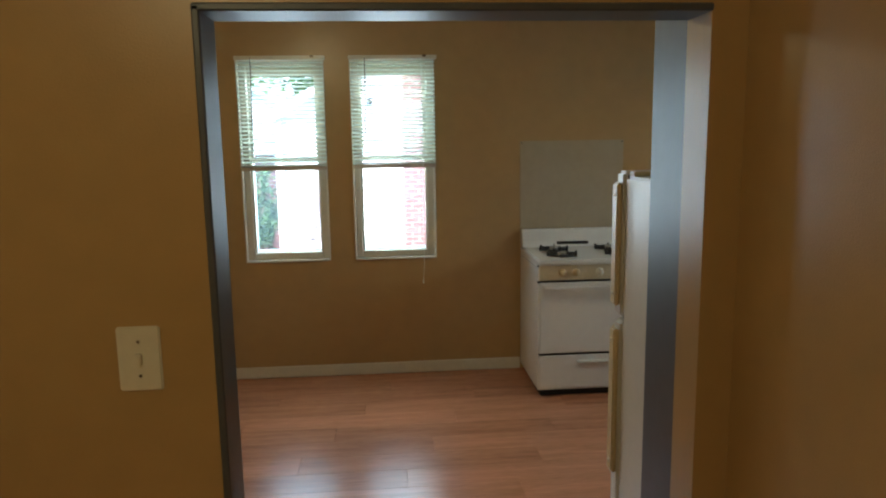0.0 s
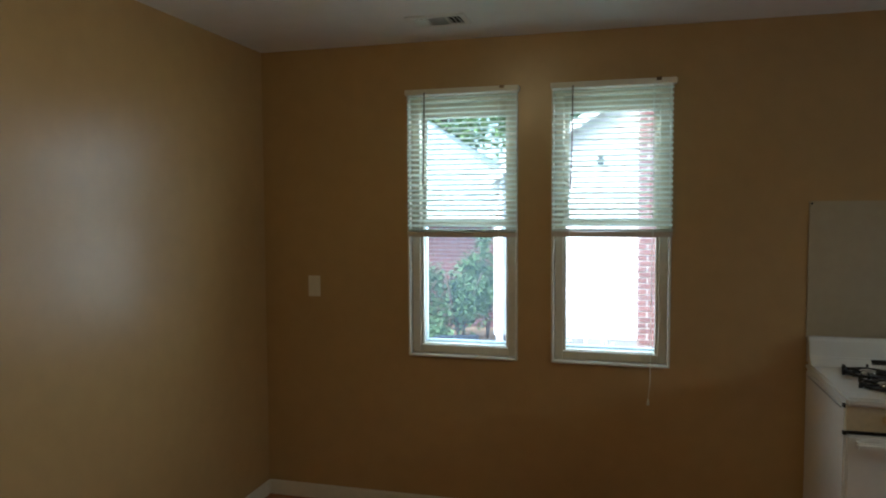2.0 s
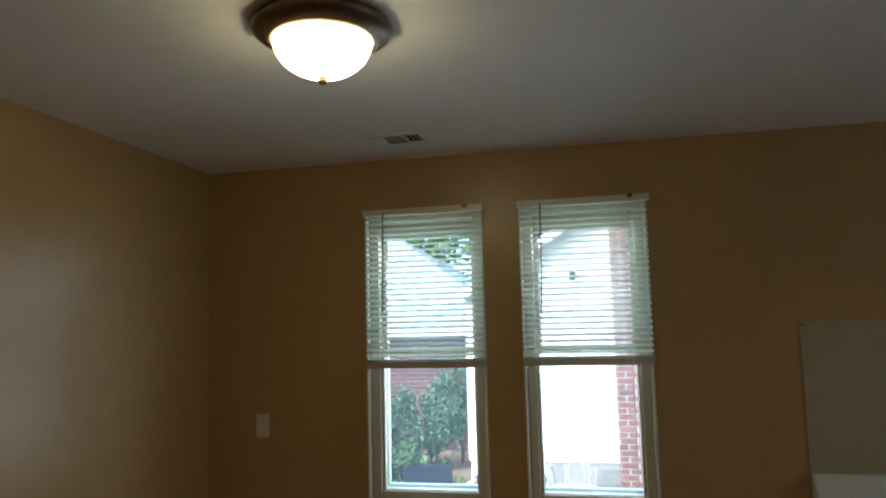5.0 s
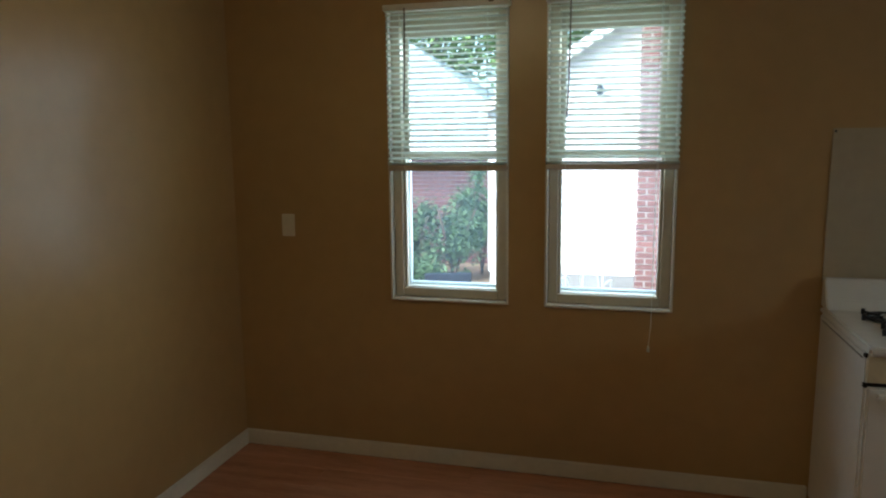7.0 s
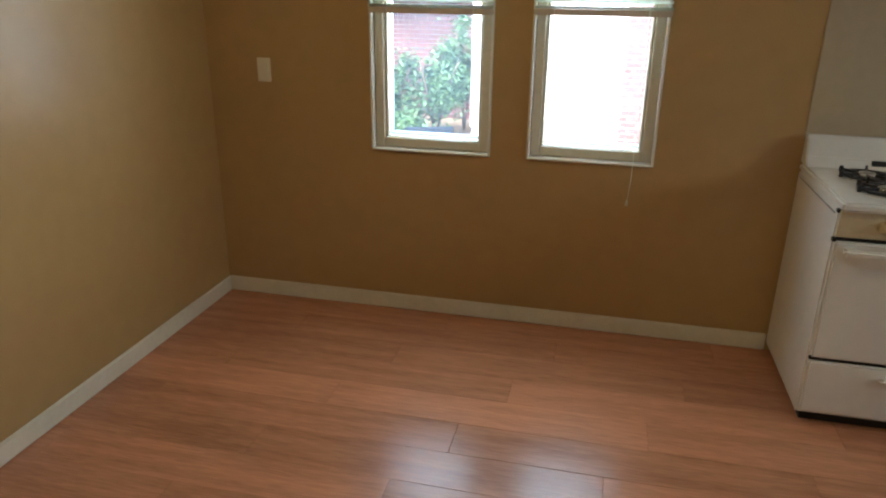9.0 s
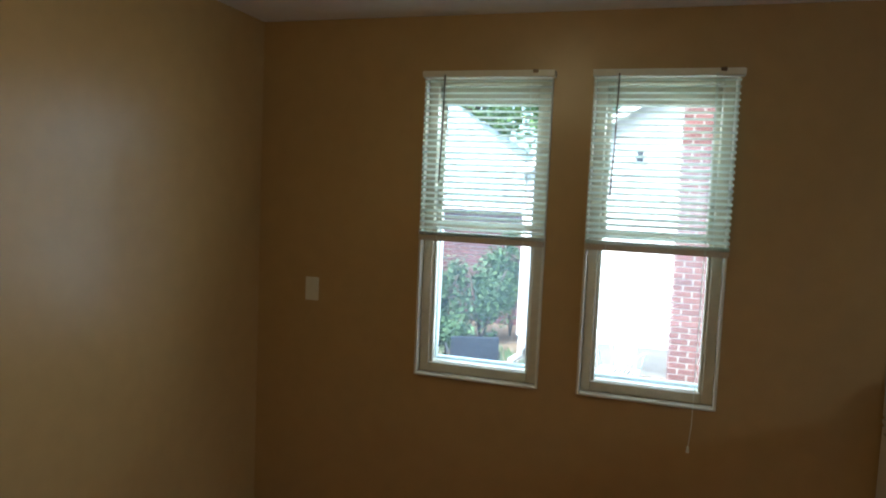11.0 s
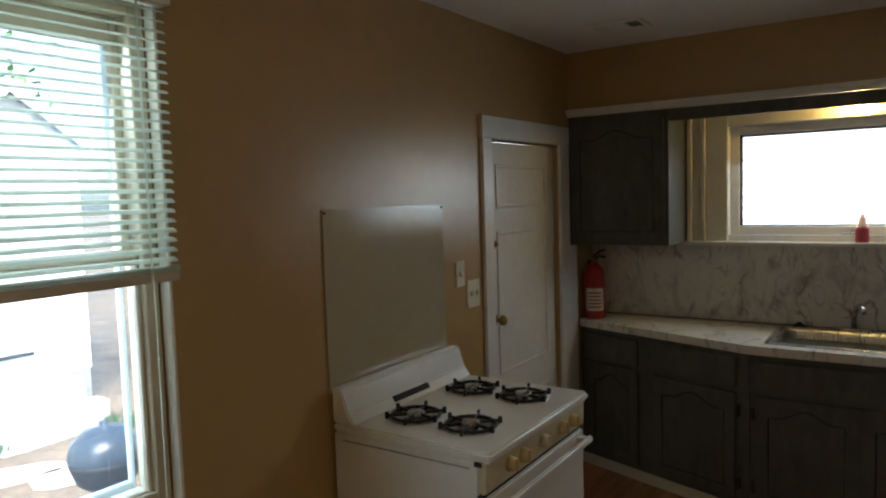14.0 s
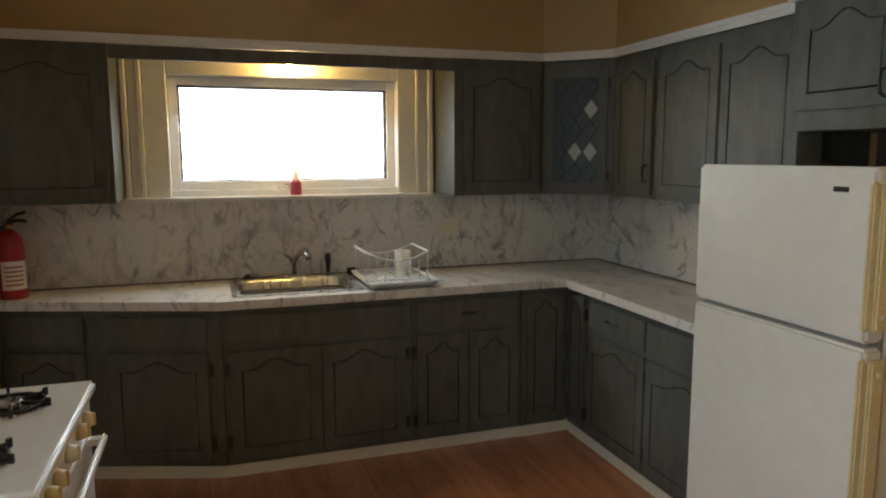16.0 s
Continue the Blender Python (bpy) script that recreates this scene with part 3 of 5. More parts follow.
def cabinet_door(par, x0, x1, z0, z1, arched=True, pull=None, hinge=None, y=0.0, glazed=False):
    """A door on the front plane y of a unit; front looks to -y."""
    d = part("door", B(x0, y - 0.019, z0, x1, y, z1, 0.004), M_CAB, par)
    m = 0.048 if glazed else min(0.06, (x1 - x0) * 0.2)
    pts = arch(x0 + m, x1 - m, z0 + m, z1 - m * 0.8, 0.05 if arched else 0.0)
    if glazed:
        a, b = x0 + m, x1 - m
        part("glass_backing", B(a, y - 0.021, z0 + m, b, y - 0.0195, z1 - m), M_TEALGLASS, d, "dark leaded glass")
        nx, nz = 3, 5
        cw, ch = (b - a) / nx, (z1 - z0 - 2 * m) / nz
        for i in range(nx):
            for j in range(nz):
                cx, cz = a + cw * (i + 0.5), z0 + m + ch * (j + 0.5)
                bm = bmesh.new()
                q = [(cx - cw * 0.46, cz), (cx, cz - ch * 0.47), (cx + cw * 0.46, cz), (cx, cz + ch * 0.47)]
                lo = [bm.verts.new((p[0], y - 0.0212, p[1])) for p in q]
                hi = [bm.verts.new((p[0] * 0.9 + cx * 0.1, y - 0.024, p[1] * 0.9 + cz * 0.1)) for p in q]
                bm.faces.new(hi)
                for k in range(4):
                    bm.faces.new((lo[k], lo[(k + 1) % 4], hi[(k + 1) % 4], hi[k]))
                bmesh.ops.recalc_face_normals(bm, faces=bm.faces[:])
                pale = (i, j) in ((2, 3), (1, 1), (2, 1))
                part("diamond_pane", bm, M_PALEGLASS if pale else M_TEALGLASS, d)
    else:
        # dark brown bead that draws the panel outline
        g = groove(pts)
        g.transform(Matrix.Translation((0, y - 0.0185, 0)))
        part("panel_groove", g, M_GROOVE, d, "dark groove line")
    if pull:
        px, pz = pull
        part("pull", tube([(px, y - 0.018, pz - 0.045), (px, y - 0.04, pz - 0.035), (px, y - 0.045, pz), (px, y - 0.04, pz + 0.035), (px, y - 0.018, pz + 0.045)], 0.005), M_BLACK, d, "dark iron pull")
    if hinge:
        for hz in (z0 + 0.09, z1 - 0.09):
            part("hinge", B(hinge - 0.008, y - 0.023, hz - 0.03, hinge + 0.008, y - 0.0, hz + 0.03, 0.002), M_BLACK, d, "dark hinge")
    return d


def unit(name, label, origin, yaw, w, depth, z0, z1, group, taper=0.0):
    """A cabinet box: front along local x from 0 to w at y=0, body behind it."""
    e = thing(name, label, "cabinet", group)
    e.matrix_world = pose(origin[0], origin[1], 0, 0, 0, yaw)
    part("body", B(0.001, 0.0005, z0, w - 0.001, depth, z1, 0.002), M_CAB, e)
    return e


UZ0, UZ1 = 1.392, 2.148
UP = "grey wall cabinets"
# wall cabinets on the sink wall face west: local x runs south
c = unit("wall_cabinet", "dark grey-green painted wall cabinet beside the back door", (SOF, YN - 0.002), -90, 0.593, 0.383, UZ0, UZ1, UP)
cabinet_door(c, 0.02, 0.57, UZ0 + 0.02, UZ1 - 0.05, pull=(0.53, UZ0 + 0.12))
c = unit("wall_cabinet", "dark grey-green painted wall cabinet beside the sink window", (SOF, 1.664), -90, 0.542, 0.383, UZ0, UZ1, UP)
cabinet_door(c, 0.05, 0.52, UZ0 + 0.02, UZ1 - 0.05, pull=(0.10, UZ0 + 0.12))
struct("valance_rail", B(SOF + 0.002, 1.666, 2.082, SOF + 0.022, 3.403, 2.148, 0.003), M_CAB, "dark grey painted rail bridging the two cabinets", "valance")
struct("window_head", B(SOF + 0.024, 1.666, 2.152, XE, 3.403, 2.184), M_TRIM, "cream painted board above the sink window", "trim")
# diagonal corner cabinet
dl = math.hypot(SOF - 3.80, 0.30)
dyaw = math.degrees(math.atan2(0.82 - 1.12, 3.80 - SOF))
cc = thing("corner_cabinet", "dark grey corner wall cabinet with a diamond leaded glass door", "cabinet", UP)
cc.matrix_world = pose(SOF, 1.12, 0, 0, 0, dyaw)
inv = cc.matrix_world.inverted()
bm = prism([(SOF - 0.002, 1.118), (3.802, 0.82), (3.802, YS + 0.002), (XE - 0.002, YS + 0.002), (XE - 0.002, 1.118)][::-1], UZ0, UZ1)
bm.transform(inv)
bmesh.ops.recalc_face_normals(bm, faces=bm.faces[:])
part("body", bm, M_CAB, cc)
cabinet_door(cc, 0.02, dl - 0.035, UZ0 + 0.02, UZ1 - 0.05, glazed=True, hinge=dl - 0.03)
# wall cabinets on the south wall face north: local x runs west
c = unit("wall_cabinet", "narrow dark grey-green wall cabinet next to the corner", (3.80, 0.82), 180, 0.40, 0.313, UZ0, UZ1, UP)
cabinet_door(c, 0.03, 0.375, UZ0 + 0.02, UZ1 - 0.05, pull=(0.34, UZ0 + 0.13))
c = unit("wall_cabinet", "dark grey-green double wall cabinet with arched door panels", (3.398, 0.82), 180, 0.94, 0.313, UZ0, UZ1, UP)
cabinet_door(c, 0.02, 0.455, UZ0 + 0.02, UZ1 - 0.05)
cabinet_door(c, 0.465, 0.90, UZ0 + 0.02, UZ1 - 0.05, hinge=0.912)
c = unit("fridge_cabinet", "deep dark grey cabinet above the refrigerator with open niche", (2.43, 0.95), 180, 0.675, 0.443, 1.70, 2.165, UP)
cabinet_door(c, 0.04, 0.44, 1.77, 2.14, pull=(0.40, 1.84))
cabinet_door(c, 0.45, 0.665, 1.77, 2.14)
part("filler_strip", B(0.0, 0.0, UZ0, 0.05, 0.12, 1.699, 0.002), M_CAB, c)
struct("fridge_niche_back", B(1.742, YS + 0.001, 0.0, 2.42, YS + 0.012, 1.699), mat("brown_panel", (0.1, 0.06, 0.04), 0.6), "brown board behind the refrigerator", "panel")
tagged(part("fridge_side_panel", B(1.718, YS + 0.002, 0.0, 1.738, 0.925, 2.184, 0.003), M_PANEL), "tall blue-grey painted end panel beside the refrigerator", "panel")

# base cabinets
BASE = "grey base cabinets"
FX, FY, BZ0, BZ1 = 3.875, 1.04, 0.07, 0.876
ang = math.degrees(math.atan2(-(3.985 - 2.95), -(4.215 - FX)))
al = math.hypot(3.985 - 2.95, 4.215 - FX)
c = thing("base_cabinet", "dark grey-green base cabinet set at an angle beside the door", "cabinet", BASE)
c.matrix_world = pose(4.215, 3.985, 0, 0, 0, ang)
bm = prism([(4.217, 3.985), (FX + 0.002, 2.951), (XE - 0.002, 2.951), (XE - 0.002, 3.985)], BZ0, BZ1)
bm.transform(c.matrix_world.inverted())
bmesh.ops.recalc_face_normals(bm, faces=bm.faces[:])
part("body", bm, M_CAB, c)
cabinet_door(c, 0.05, 0.42, BZ0 + 0.03, 0.66)
cabinet_door(c, 0.53, 1.02, BZ0 + 0.03, 0.66, hinge=1.035)
part("drawer", B(0.05, -0.018, 0.69, 0.42, -0.0, 0.84, 0.004), M_CAB, c)
part("drawer", B(0.53, -0.018, 0.69, 1.02, -0.0, 0.84, 0.004), M_CAB, c)
c = unit("base_cabinet", "dark grey-green sink base cabinet with arched doors", (FX, 2.949), -90, 0.97, 0.585, BZ0, BZ1, BASE)
cabinet_door(c, 0.03, 0.48, BZ0 + 0.03, 0.66, hinge=0.02)
cabinet_door(c, 0.485, 0.93, BZ0 + 0.03, 0.66, hinge=0.945)
part("false_front", B(0.03, -0.016, 0.69, 0.93, 0, 0.84, 0.004), M_CAB, c)
c = unit("base_cabinet", "dark grey-green base cabinet with two narrow arched doors", (FX, 1.977), -90, 0.64, 0.585, BZ0, BZ1, BASE)
cabinet_door(c, 0.02, 0.315, BZ0 + 0.03, 0.66, hinge=0.012)
cabinet_door(c, 0.32, 0.62, BZ0 + 0.03, 0.66)
part("drawer", B(0.02, -0.016, 0.69, 0.62, 0, 0.84, 0.004), M_CAB, c)
part("drawer_pull", tube([(0.28, -0.016, 0.77), (0.285, -0.035, 0.77), (0.355, -0.035, 0.77), (0.36, -0.016, 0.77)], 0.005), M_BLACK, c)
c = unit("base_cabinet", "narrow dark grey-green corner base cabinet", (FX, 1.335), -90, 0.293, 0.585, BZ0, BZ1, BASE)
cabinet_door(c, 0.03, 0.255, BZ0 + 0.03, 0.84)
c = unit("base_cabinet", "narrow dark blue-grey base cabinet in the corner", (FX, FY), 180, 0.22, 0.53, BZ0, BZ1, BASE)
cabinet_door(c, 0.03, 0.205, BZ0 + 0.03, 0.84, hinge=0.212)
c = unit("base_cabinet", "dark blue-grey base cabinet with drawers beside the refrigerator", (FX - 0.222, FY), 180, 1.17, 0.53, BZ0, BZ1, BASE)
for x0, x1 in ((0.03, 0.55), (0.56, 1.14)):
    part("drawer", B(x0, -0.018, 0.69, x1, 0, 0.84, 0.004), M_CAB, c)
    cabinet_door(c, x0, x1, BZ0 + 0.03, 0.66, hinge=x0 + 0.0)
part("drawer_pull", tube([(0.23, -0.016, 0.77), (0.235, -0.038, 0.77), (0.315, -0.038, 0.77), (0.32, -0.016, 0.77)], 0.005), M_CHROME, c, "chrome drawer pull")

KICK = [(4.24, 3.985), (FX + 0.035, 2.97), (FX + 0.035, FY - 0.03), (2.48, FY - 0.03)]
struct("toe_kick_trim", along(KICK, 0.0, 0.0, 0.07, 0.016), M_TRIM, "cream painted strip along the foot of the cabinets", "trim")
# shade behind the foot strip, drawn as a near-black strip
struct("toe_kick", along(KICK, -0.05, 0.0, 0.074, 0.048), M_DARK, "near-black strip standing in for the shade behind the foot strip", "trim")

# worktop with its sink cut-out
CT0, CT1 = 0.878, 0.922
SKX0, SKX1, SKY0, SKY1 = 3.92, 4.37, 2.24, 2.87
top = join(
    prism([(4.185, 3.985), (3.825, 2.95), (XE - 0.012, 2.95), (XE - 0.012, 3.985)], CT0, CT1),
    B(3.825, SKY1, CT0, XE - 0.012, 2.95, CT1), B(3.825, SKY0, CT0, SKX0, SKY1, CT1), B(SKX1, SKY0, CT0, XE - 0.012, SKY1, CT1),
    prism([(3.825, SKY0), (3.825, 1.09), (2.48, 1.09), (2.48, YS + 0.012), (XE - 0.012, YS + 0.012), (XE - 0.012, SKY0)], CT0, CT1))
bmesh.ops.remove_doubles(top, verts=top.verts[:], dist=0.0005)
bmesh.ops.recalc_face_normals(top, faces=top.faces[:])
worktop = thing("worktop", "white marble-look laminate worktop running round the corner", "countertop")
part("laminate_top", top, M_MARBLE, worktop)
part("caulk_line", Bs([(XE - 0.022, YS + 0.02, CT1 + 0.001, XE - 0.010, 3.985, CT1 + 0.006), (2.48, YS + 0.010, CT1 + 0.001, XE - 0.022, YS + 0.022, CT1 + 0.006)]), M_TANLINE, worktop, "brown line of caulk at the wall")
struct("backsplash_east", Bs([(XE - 0.010, YS + 0.01, CT1, XE - 0.001, 3.999, 1.372)]), M_MARBLE, "white marble-look laminate backsplash with grey veins", "backsplash")
struct("backsplash_south", Bs([(2.48, YS + 0.001, CT1, XE - 0.010, YS + 0.010, UZ0)]), M_MARBLE, "white marble-look laminate backsplash with grey veins", "backsplash")

# sink
sink = thing("kitchen_sink", "stainless steel single bowl sink set in the worktop", "sink", at=((SKX0 + SKX1) / 2, (SKY0 + SKY1) / 2, CT1))


def rrect(hx, hy, r, z, bm, n=6):
    vs = []
    for cx, cy, a0 in ((hx - r, hy - r, 0), (-hx + r, hy - r, 90), (-hx + r, -hy + r, 180), (hx - r, -hy + r, 270)):
        for k in range(n):
            a = radians(a0 + 90 * k / (n - 1))
            vs.append(bm.verts.new((cx + r * math.cos(a), cy + r * math.sin(a), z)))
    return vs


def loft(rings, cap=True):
    bm = bmesh.new()
    R = [rrect(*r, bm) for r in rings]
    for a, b in zip(R, R[1:]):
        n = len(a)
        for k in range(n):
            f = bm.faces.new((a[k], a[(k + 1) % n], b[(k + 1) % n], b[k]))
            f.smooth = True
    if cap:
        bm.faces.new(R[-1])
    bmesh.ops.recalc_face_normals(bm, faces=bm.faces[:])
    return bm


part("rim", loft([(0.245, 0.335, 0.03, 0.001), (0.245, 0.335, 0.03, 0.006), (0.238, 0.328, 0.03, 0.008), (0.215, 0.30, 0.05, 0.006), (0.205, 0.29, 0.05, -0.004)], False), M_STEEL, sink)
part("bowl", loft([(0.206, 0.291, 0.05, -0.003), (0.20, 0.284, 0.05, -0.03), (0.19, 0.27, 0.06, -0.16), (0.17, 0.25, 0.06, -0.175), (0.03, 0.03, 0.02, -0.18)]), M_STEEL, sink)
fa = thing("faucet", "chrome single lever kitchen faucet behind the sink", "faucet", at=(4.42, 2.53, CT1))
part("faucet_base", B(-0.025, -0.10, 0, 0.025, 0.10, 0.018, 0.008), M_CHROME, fa)
part("spout", tube([(0, 0, 0.015), (0, 0, 0.07), (-0.03, -0.01, 0.12), (-0.10, -0.03, 0.155), (-0.17, -0.05, 0.15), (-0.19, -0.056, 0.13)], 0.013, 10), M_CHROME, fa)
part("lever", tube([(0, 0, 0.07), (0.005, 0.02, 0.11), (-0.02, 0.05, 0.135)], 0.010, 8), M_CHROME, fa)
sp = thing("sprayer", "black side sprayer beside the faucet", "sprayer", at=(4.41, 2.335, CT1))
part("holder", lathe([(0, 0), (0.024, 0), (0.02, 0.02), (0.013, 0.026), (0, 0.026)], 16), M_CHROME, sp)
part("spray_head", lathe([(0, 0.026), (0.012, 0.026), (0.014, 0.07), (0.018, 0.10), (0.016, 0.13), (0, 0.135)], 14), M_BLACK, sp)
st = tagged(part("sink_stopper", lathe([(0, 0), (0.034, 0), (0.036, 0.012), (0.02, 0.018), (0.01, 0.03), (0, 0.032)], 18, (4.42, 2.79, CT1)), M_BLACK), "black rubber sink stopper beside the rim", "stopper")
cup = tagged(part("steel_cup", lathe([(0, 0), (0.03, 0), (0.034, 0.035), (0.03, 0.036), (0.027, 0.004), (0, 0.004)], 20, (4.42, 2.19, CT1)), M_BLACK), "small dark cup near the sink corner", "cup")

# dish rack and drainboard
dr = thing("drainboard", "white plastic drainboard draining towards the sink", "drainboard", at=(4.10, 2.02, CT1))
part("tray", loft([(0.22, 0.175, 0.04, 0.008), (0.235, 0.19, 0.04, 0.03), (0.245, 0.20, 0.04, 0.036), (0.24, 0.195, 0.04, 0.026), (0.225, 0.18, 0.04, 0.012), (0.10, 0.08, 0.03, 0.012)]), M_PLASTIC, dr)
part("ridges", Bs([(-0.20, -0.16 + 0.032 * k, 0.012, 0.20, -0.152 + 0.032 * k, 0.019) for k in range(11)], 0.002), M_PLASTIC, dr)
part("foot_rail", B(-0.2, -0.16, 0, 0.2, -0.145, 0.009), M_PLASTIC, dr)
part("foot_rail", B(-0.2, 0.145, 0, 0.2, 0.16, 0.009), M_PLASTIC, dr)
rk = thing("dish_rack", "white wire dish rack with an upright plastic cup", "dish rack", at=(4.16, 2.02, CT1 + 0.02))
def rackz(y):
    return 0.10 + 0.055 * (abs(y) / 0.18) ** 2
for zf, nm in ((1.0, "top_wire"), (0.0, "bottom_wire")):
    pts = [(sx * 0.17, y, rackz(y) * zf + 0.008) for sx, ys in ((-1, [-0.17, -0.1, 0, 0.1, 0.17]), (1, [0.17, 0.1, 0, -0.1, -0.17])) for y in ys]
    part(nm, tube(pts, 0.006, 6, closed=True), M_PLASTIC, rk)
for sx in (-0.17, 0.17):
    for k in range(8):
        y = -0.165 + 0.33 * k / 7
        part("upright_wire", tube([(sx, y, 0.008), (sx, y, rackz(y) + 0.008)], 0.003, 5), M_PLASTIC, rk)
for k in range(8):
    y = -0.165 + 0.33 * k / 7
    part("floor_wire", tube([(-0.17, y, 0.008), (0.17, y, 0.008)], 0.003, 5), M_PLASTIC, rk)
pc = tagged(part("plastic_cup", loft([(0.035, 0.035, 0.015, 0), (0.042, 0.042, 0.018, 0.12), (0.038, 0.038, 0.018, 0.118), (0.03, 0.03, 0.015, 0.006)]), M_PLASTIC), "white plastic utensil cup standing in the dish rack", "cup")
pc.location = (4.23, 1.93, CT1 + 0.032)

# fire extinguisher
fe = thing("fire_extinguisher", "red fire extinguisher standing on the worktop", "fire extinguisher", at=(4.27, 3.92, CT1))
part("cylinder", lathe([(0, 0), (0.06, 0), (0.064, 0.01), (0.064, 0.27), (0.055, 0.31), (0.03, 0.335), (0.022, 0.345), (0, 0.345)], 28), M_RED, fe)
part("valve", lathe([(0, 0.345), (0.02, 0.345), (0.02, 0.375), (0, 0.376)], 16), M_BRASS, fe)
part("handle", join(tube([(0, 0, 0.375), (-0.03, -0.05, 0.39), (-0.05, -0.09, 0.385)], 0.008), tube([(0, 0, 0.385), (-0.03, -0.05, 0.42), (-0.05, -0.09, 0.43)], 0.008)), M_BLACK, fe, "black squeeze handle")
part("hose", tube([(0, 0.02, 0.36), (0.03, 0.05, 0.34), (0.05, 0.055, 0.25), (0.055, 0.05, 0.12)], 0.009), M_BLACK, fe)
lab = bmesh.new()
ring = []
for k in range(13):
    a = radians(150 + 110 * k / 12)
    ring.append([lab.verts.new((r * math.cos(a), r * math.sin(a), z)) for r, z in ((0.0646, 0.05), (0.0646, 0.19))])
for a, b in zip(ring, ring[1:]):
    lab.faces.new((a[0], b[0], b[1], a[1])).smooth = True
part("paper_label", lab, M_PLATE, fe, "pale paper label")
for k in range(5):
    bar = bmesh.new()
    ring = []
    for j in range(9):
        a = radians(165 + 75 * j / 8)
        ring.append([bar.verts.new((0.0649 * math.cos(a), 0.0649 * math.sin(a), z)) for z in (0.07 + 0.022 * k, 0.078 + 0.022 * k)])
    for a, b in zip(ring, ring[1:]):
        bar.faces.new((a[0], b[0], b[1], a[1]))
    part("label_line", bar, M_RED, fe)

# little squeeze bottle on the sill
bo = thing("squeeze_bottle", "small red squeeze bottle with a pale cone tip", "bottle", at=(4.46, 2.50, 1.395))
part("bottle_body", lathe([(0, 0), (0.03, 0), (0.033, 0.01), (0.031, 0.07), (0.022, 0.085), (0, 0.085)], 20), mat("red_plastic", (0.3, 0.03, 0.05), 0.35), bo)
part("cone_tip", lathe([(0.024, 0.085), (0.02, 0.10), (0.007, 0.15), (0.0, 0.152)], 16), mat("pale_peach_plastic", (0.7, 0.5, 0.4), 0.4), bo)


# ---- wall plates ----
def plate_y(name, x, z, w, h, label, cat, slots, y=YN, sgn=-1):
    """Cover plate on a wall that faces -y."""
    e = thing(name, label, cat, at=(x, y, z))
    part("plate", B(-w / 2, -0.006, -h / 2, w / 2, 0.001, h / 2, 0.003), M_PLATE, e)
    for (sx, sz, sw, sh, d, m_) in slots:
        part("insert", B(sx - sw / 2, -0.006 - d, sz - sh / 2, sx + sw / 2, -0.004, sz + sh / 2, 0.002), m_, e)
    return e


plate_y("wall_outlet", -0.56, 1.218, 0.072, 0.116, "ivory duplex outlet plate on the tan wall", "outlet", [(0, 0.022, 0.032, 0.028, 0.003, M_PLATE), (0, -0.022, 0.032, 0.028, 0.003, M_PLATE)])
plate_y("light_switch", 2.838, 1.352, 0.074, 0.118, "ivory light switch plate beside the back door", "light switch", [(0, 0, 0.01, 0.022, 0.01, M_PLATE)])
plate_y("double_switch", 2.95, 1.248, 0.112, 0.13, "ivory double switch plate beside the back door", "light switch", [(-0.024, 0, 0.01, 0.022, 0.01, M_PLATE), (0.024, 0, 0.01, 0.022, 0.01, M_PLATE)])
plate_y("hall_switch", 0.509, 1.283, 0.082, 0.128, "ivory toggle switch plate beside the doorway", "light switch", [(0, 0, 0.011, 0.024, 0.012, M_PLATE), (0, 0.034, 0.008, 0.008, 0.002, M_TANLINE), (0, -0.034, 0.008, 0.008, 0.002, M_TANLINE)], y=YD)
bp = thing("backsplash_outlet", "cream double outlet plate on the backsplash", "outlet", at=(XE - 0.010, 1.565, 1.175))
part("plate", B(-0.006, -0.065, -0.06, 0.001, 0.065, 0.06, 0.003), M_PLATE, bp)
for sy in (-0.03, 0.03):
    part("insert", B(-0.009, sy - 0.017, -0.035, -0.004, sy + 0.017, 0.035, 0.002), M_PLATE, bp)


# ---- ceiling fixtures ----
def vent(x, y, yaw):
    e = thing("ceiling_vent", "white stamped metal three-way ceiling vent", "vent", "ceiling vents")
    e.matrix_world = pose(x, y, H, 0, 0, yaw)
    part("vent_frame", Bs([(-0.14, -0.09, -0.008, 0.14, -0.062, 0.0), (-0.14, 0.062, -0.008, 0.14, 0.09, 0.0), (-0.14, -0.062, -0.008, -0.112, 0.062, 0.0), (0.112, -0.062, -0.008, 0.14, 0.062, 0.0),
                           (-0.05, -0.062, -0.007, -0.04, 0.062, 0), (0.04, -0.062, -0.007, 0.05, 0.062, 0)], 0.002), M_WHITE, e)
    part("duct_opening", B(-0.112, -0.062, -0.0015, 0.112, 0.062, -0.0005), M_DARK, e, "dark opening behind the slats")
    for k in range(5):
        yy = -0.05 + 0.025 * k
        bm = B(-0.04, -0.009, -0.001, 0.04, 0.009, 0.0005)
        bm.transform(Matrix.Translation((0, yy, -0.007)) @ Matrix.Rotation(radians(38), 4, "X"))
        part("slat", bm, M_WHITE, e)
    for s in (-1, 1):
        for k in range(3):
            bm = B(-0.008, -0.06, -0.001, 0.008, 0.06, 0.0005)
            bm.transform(Matrix.Translation((s * (0.061 + 0.02 * k), 0, -0.007)) @ Matrix.Rotation(radians(s * 40), 4, "Y"))
            part("slat", bm, M_WHITE, e)


vent(0.275, 3.61, 0)
vent(3.60, 3.51, 90)


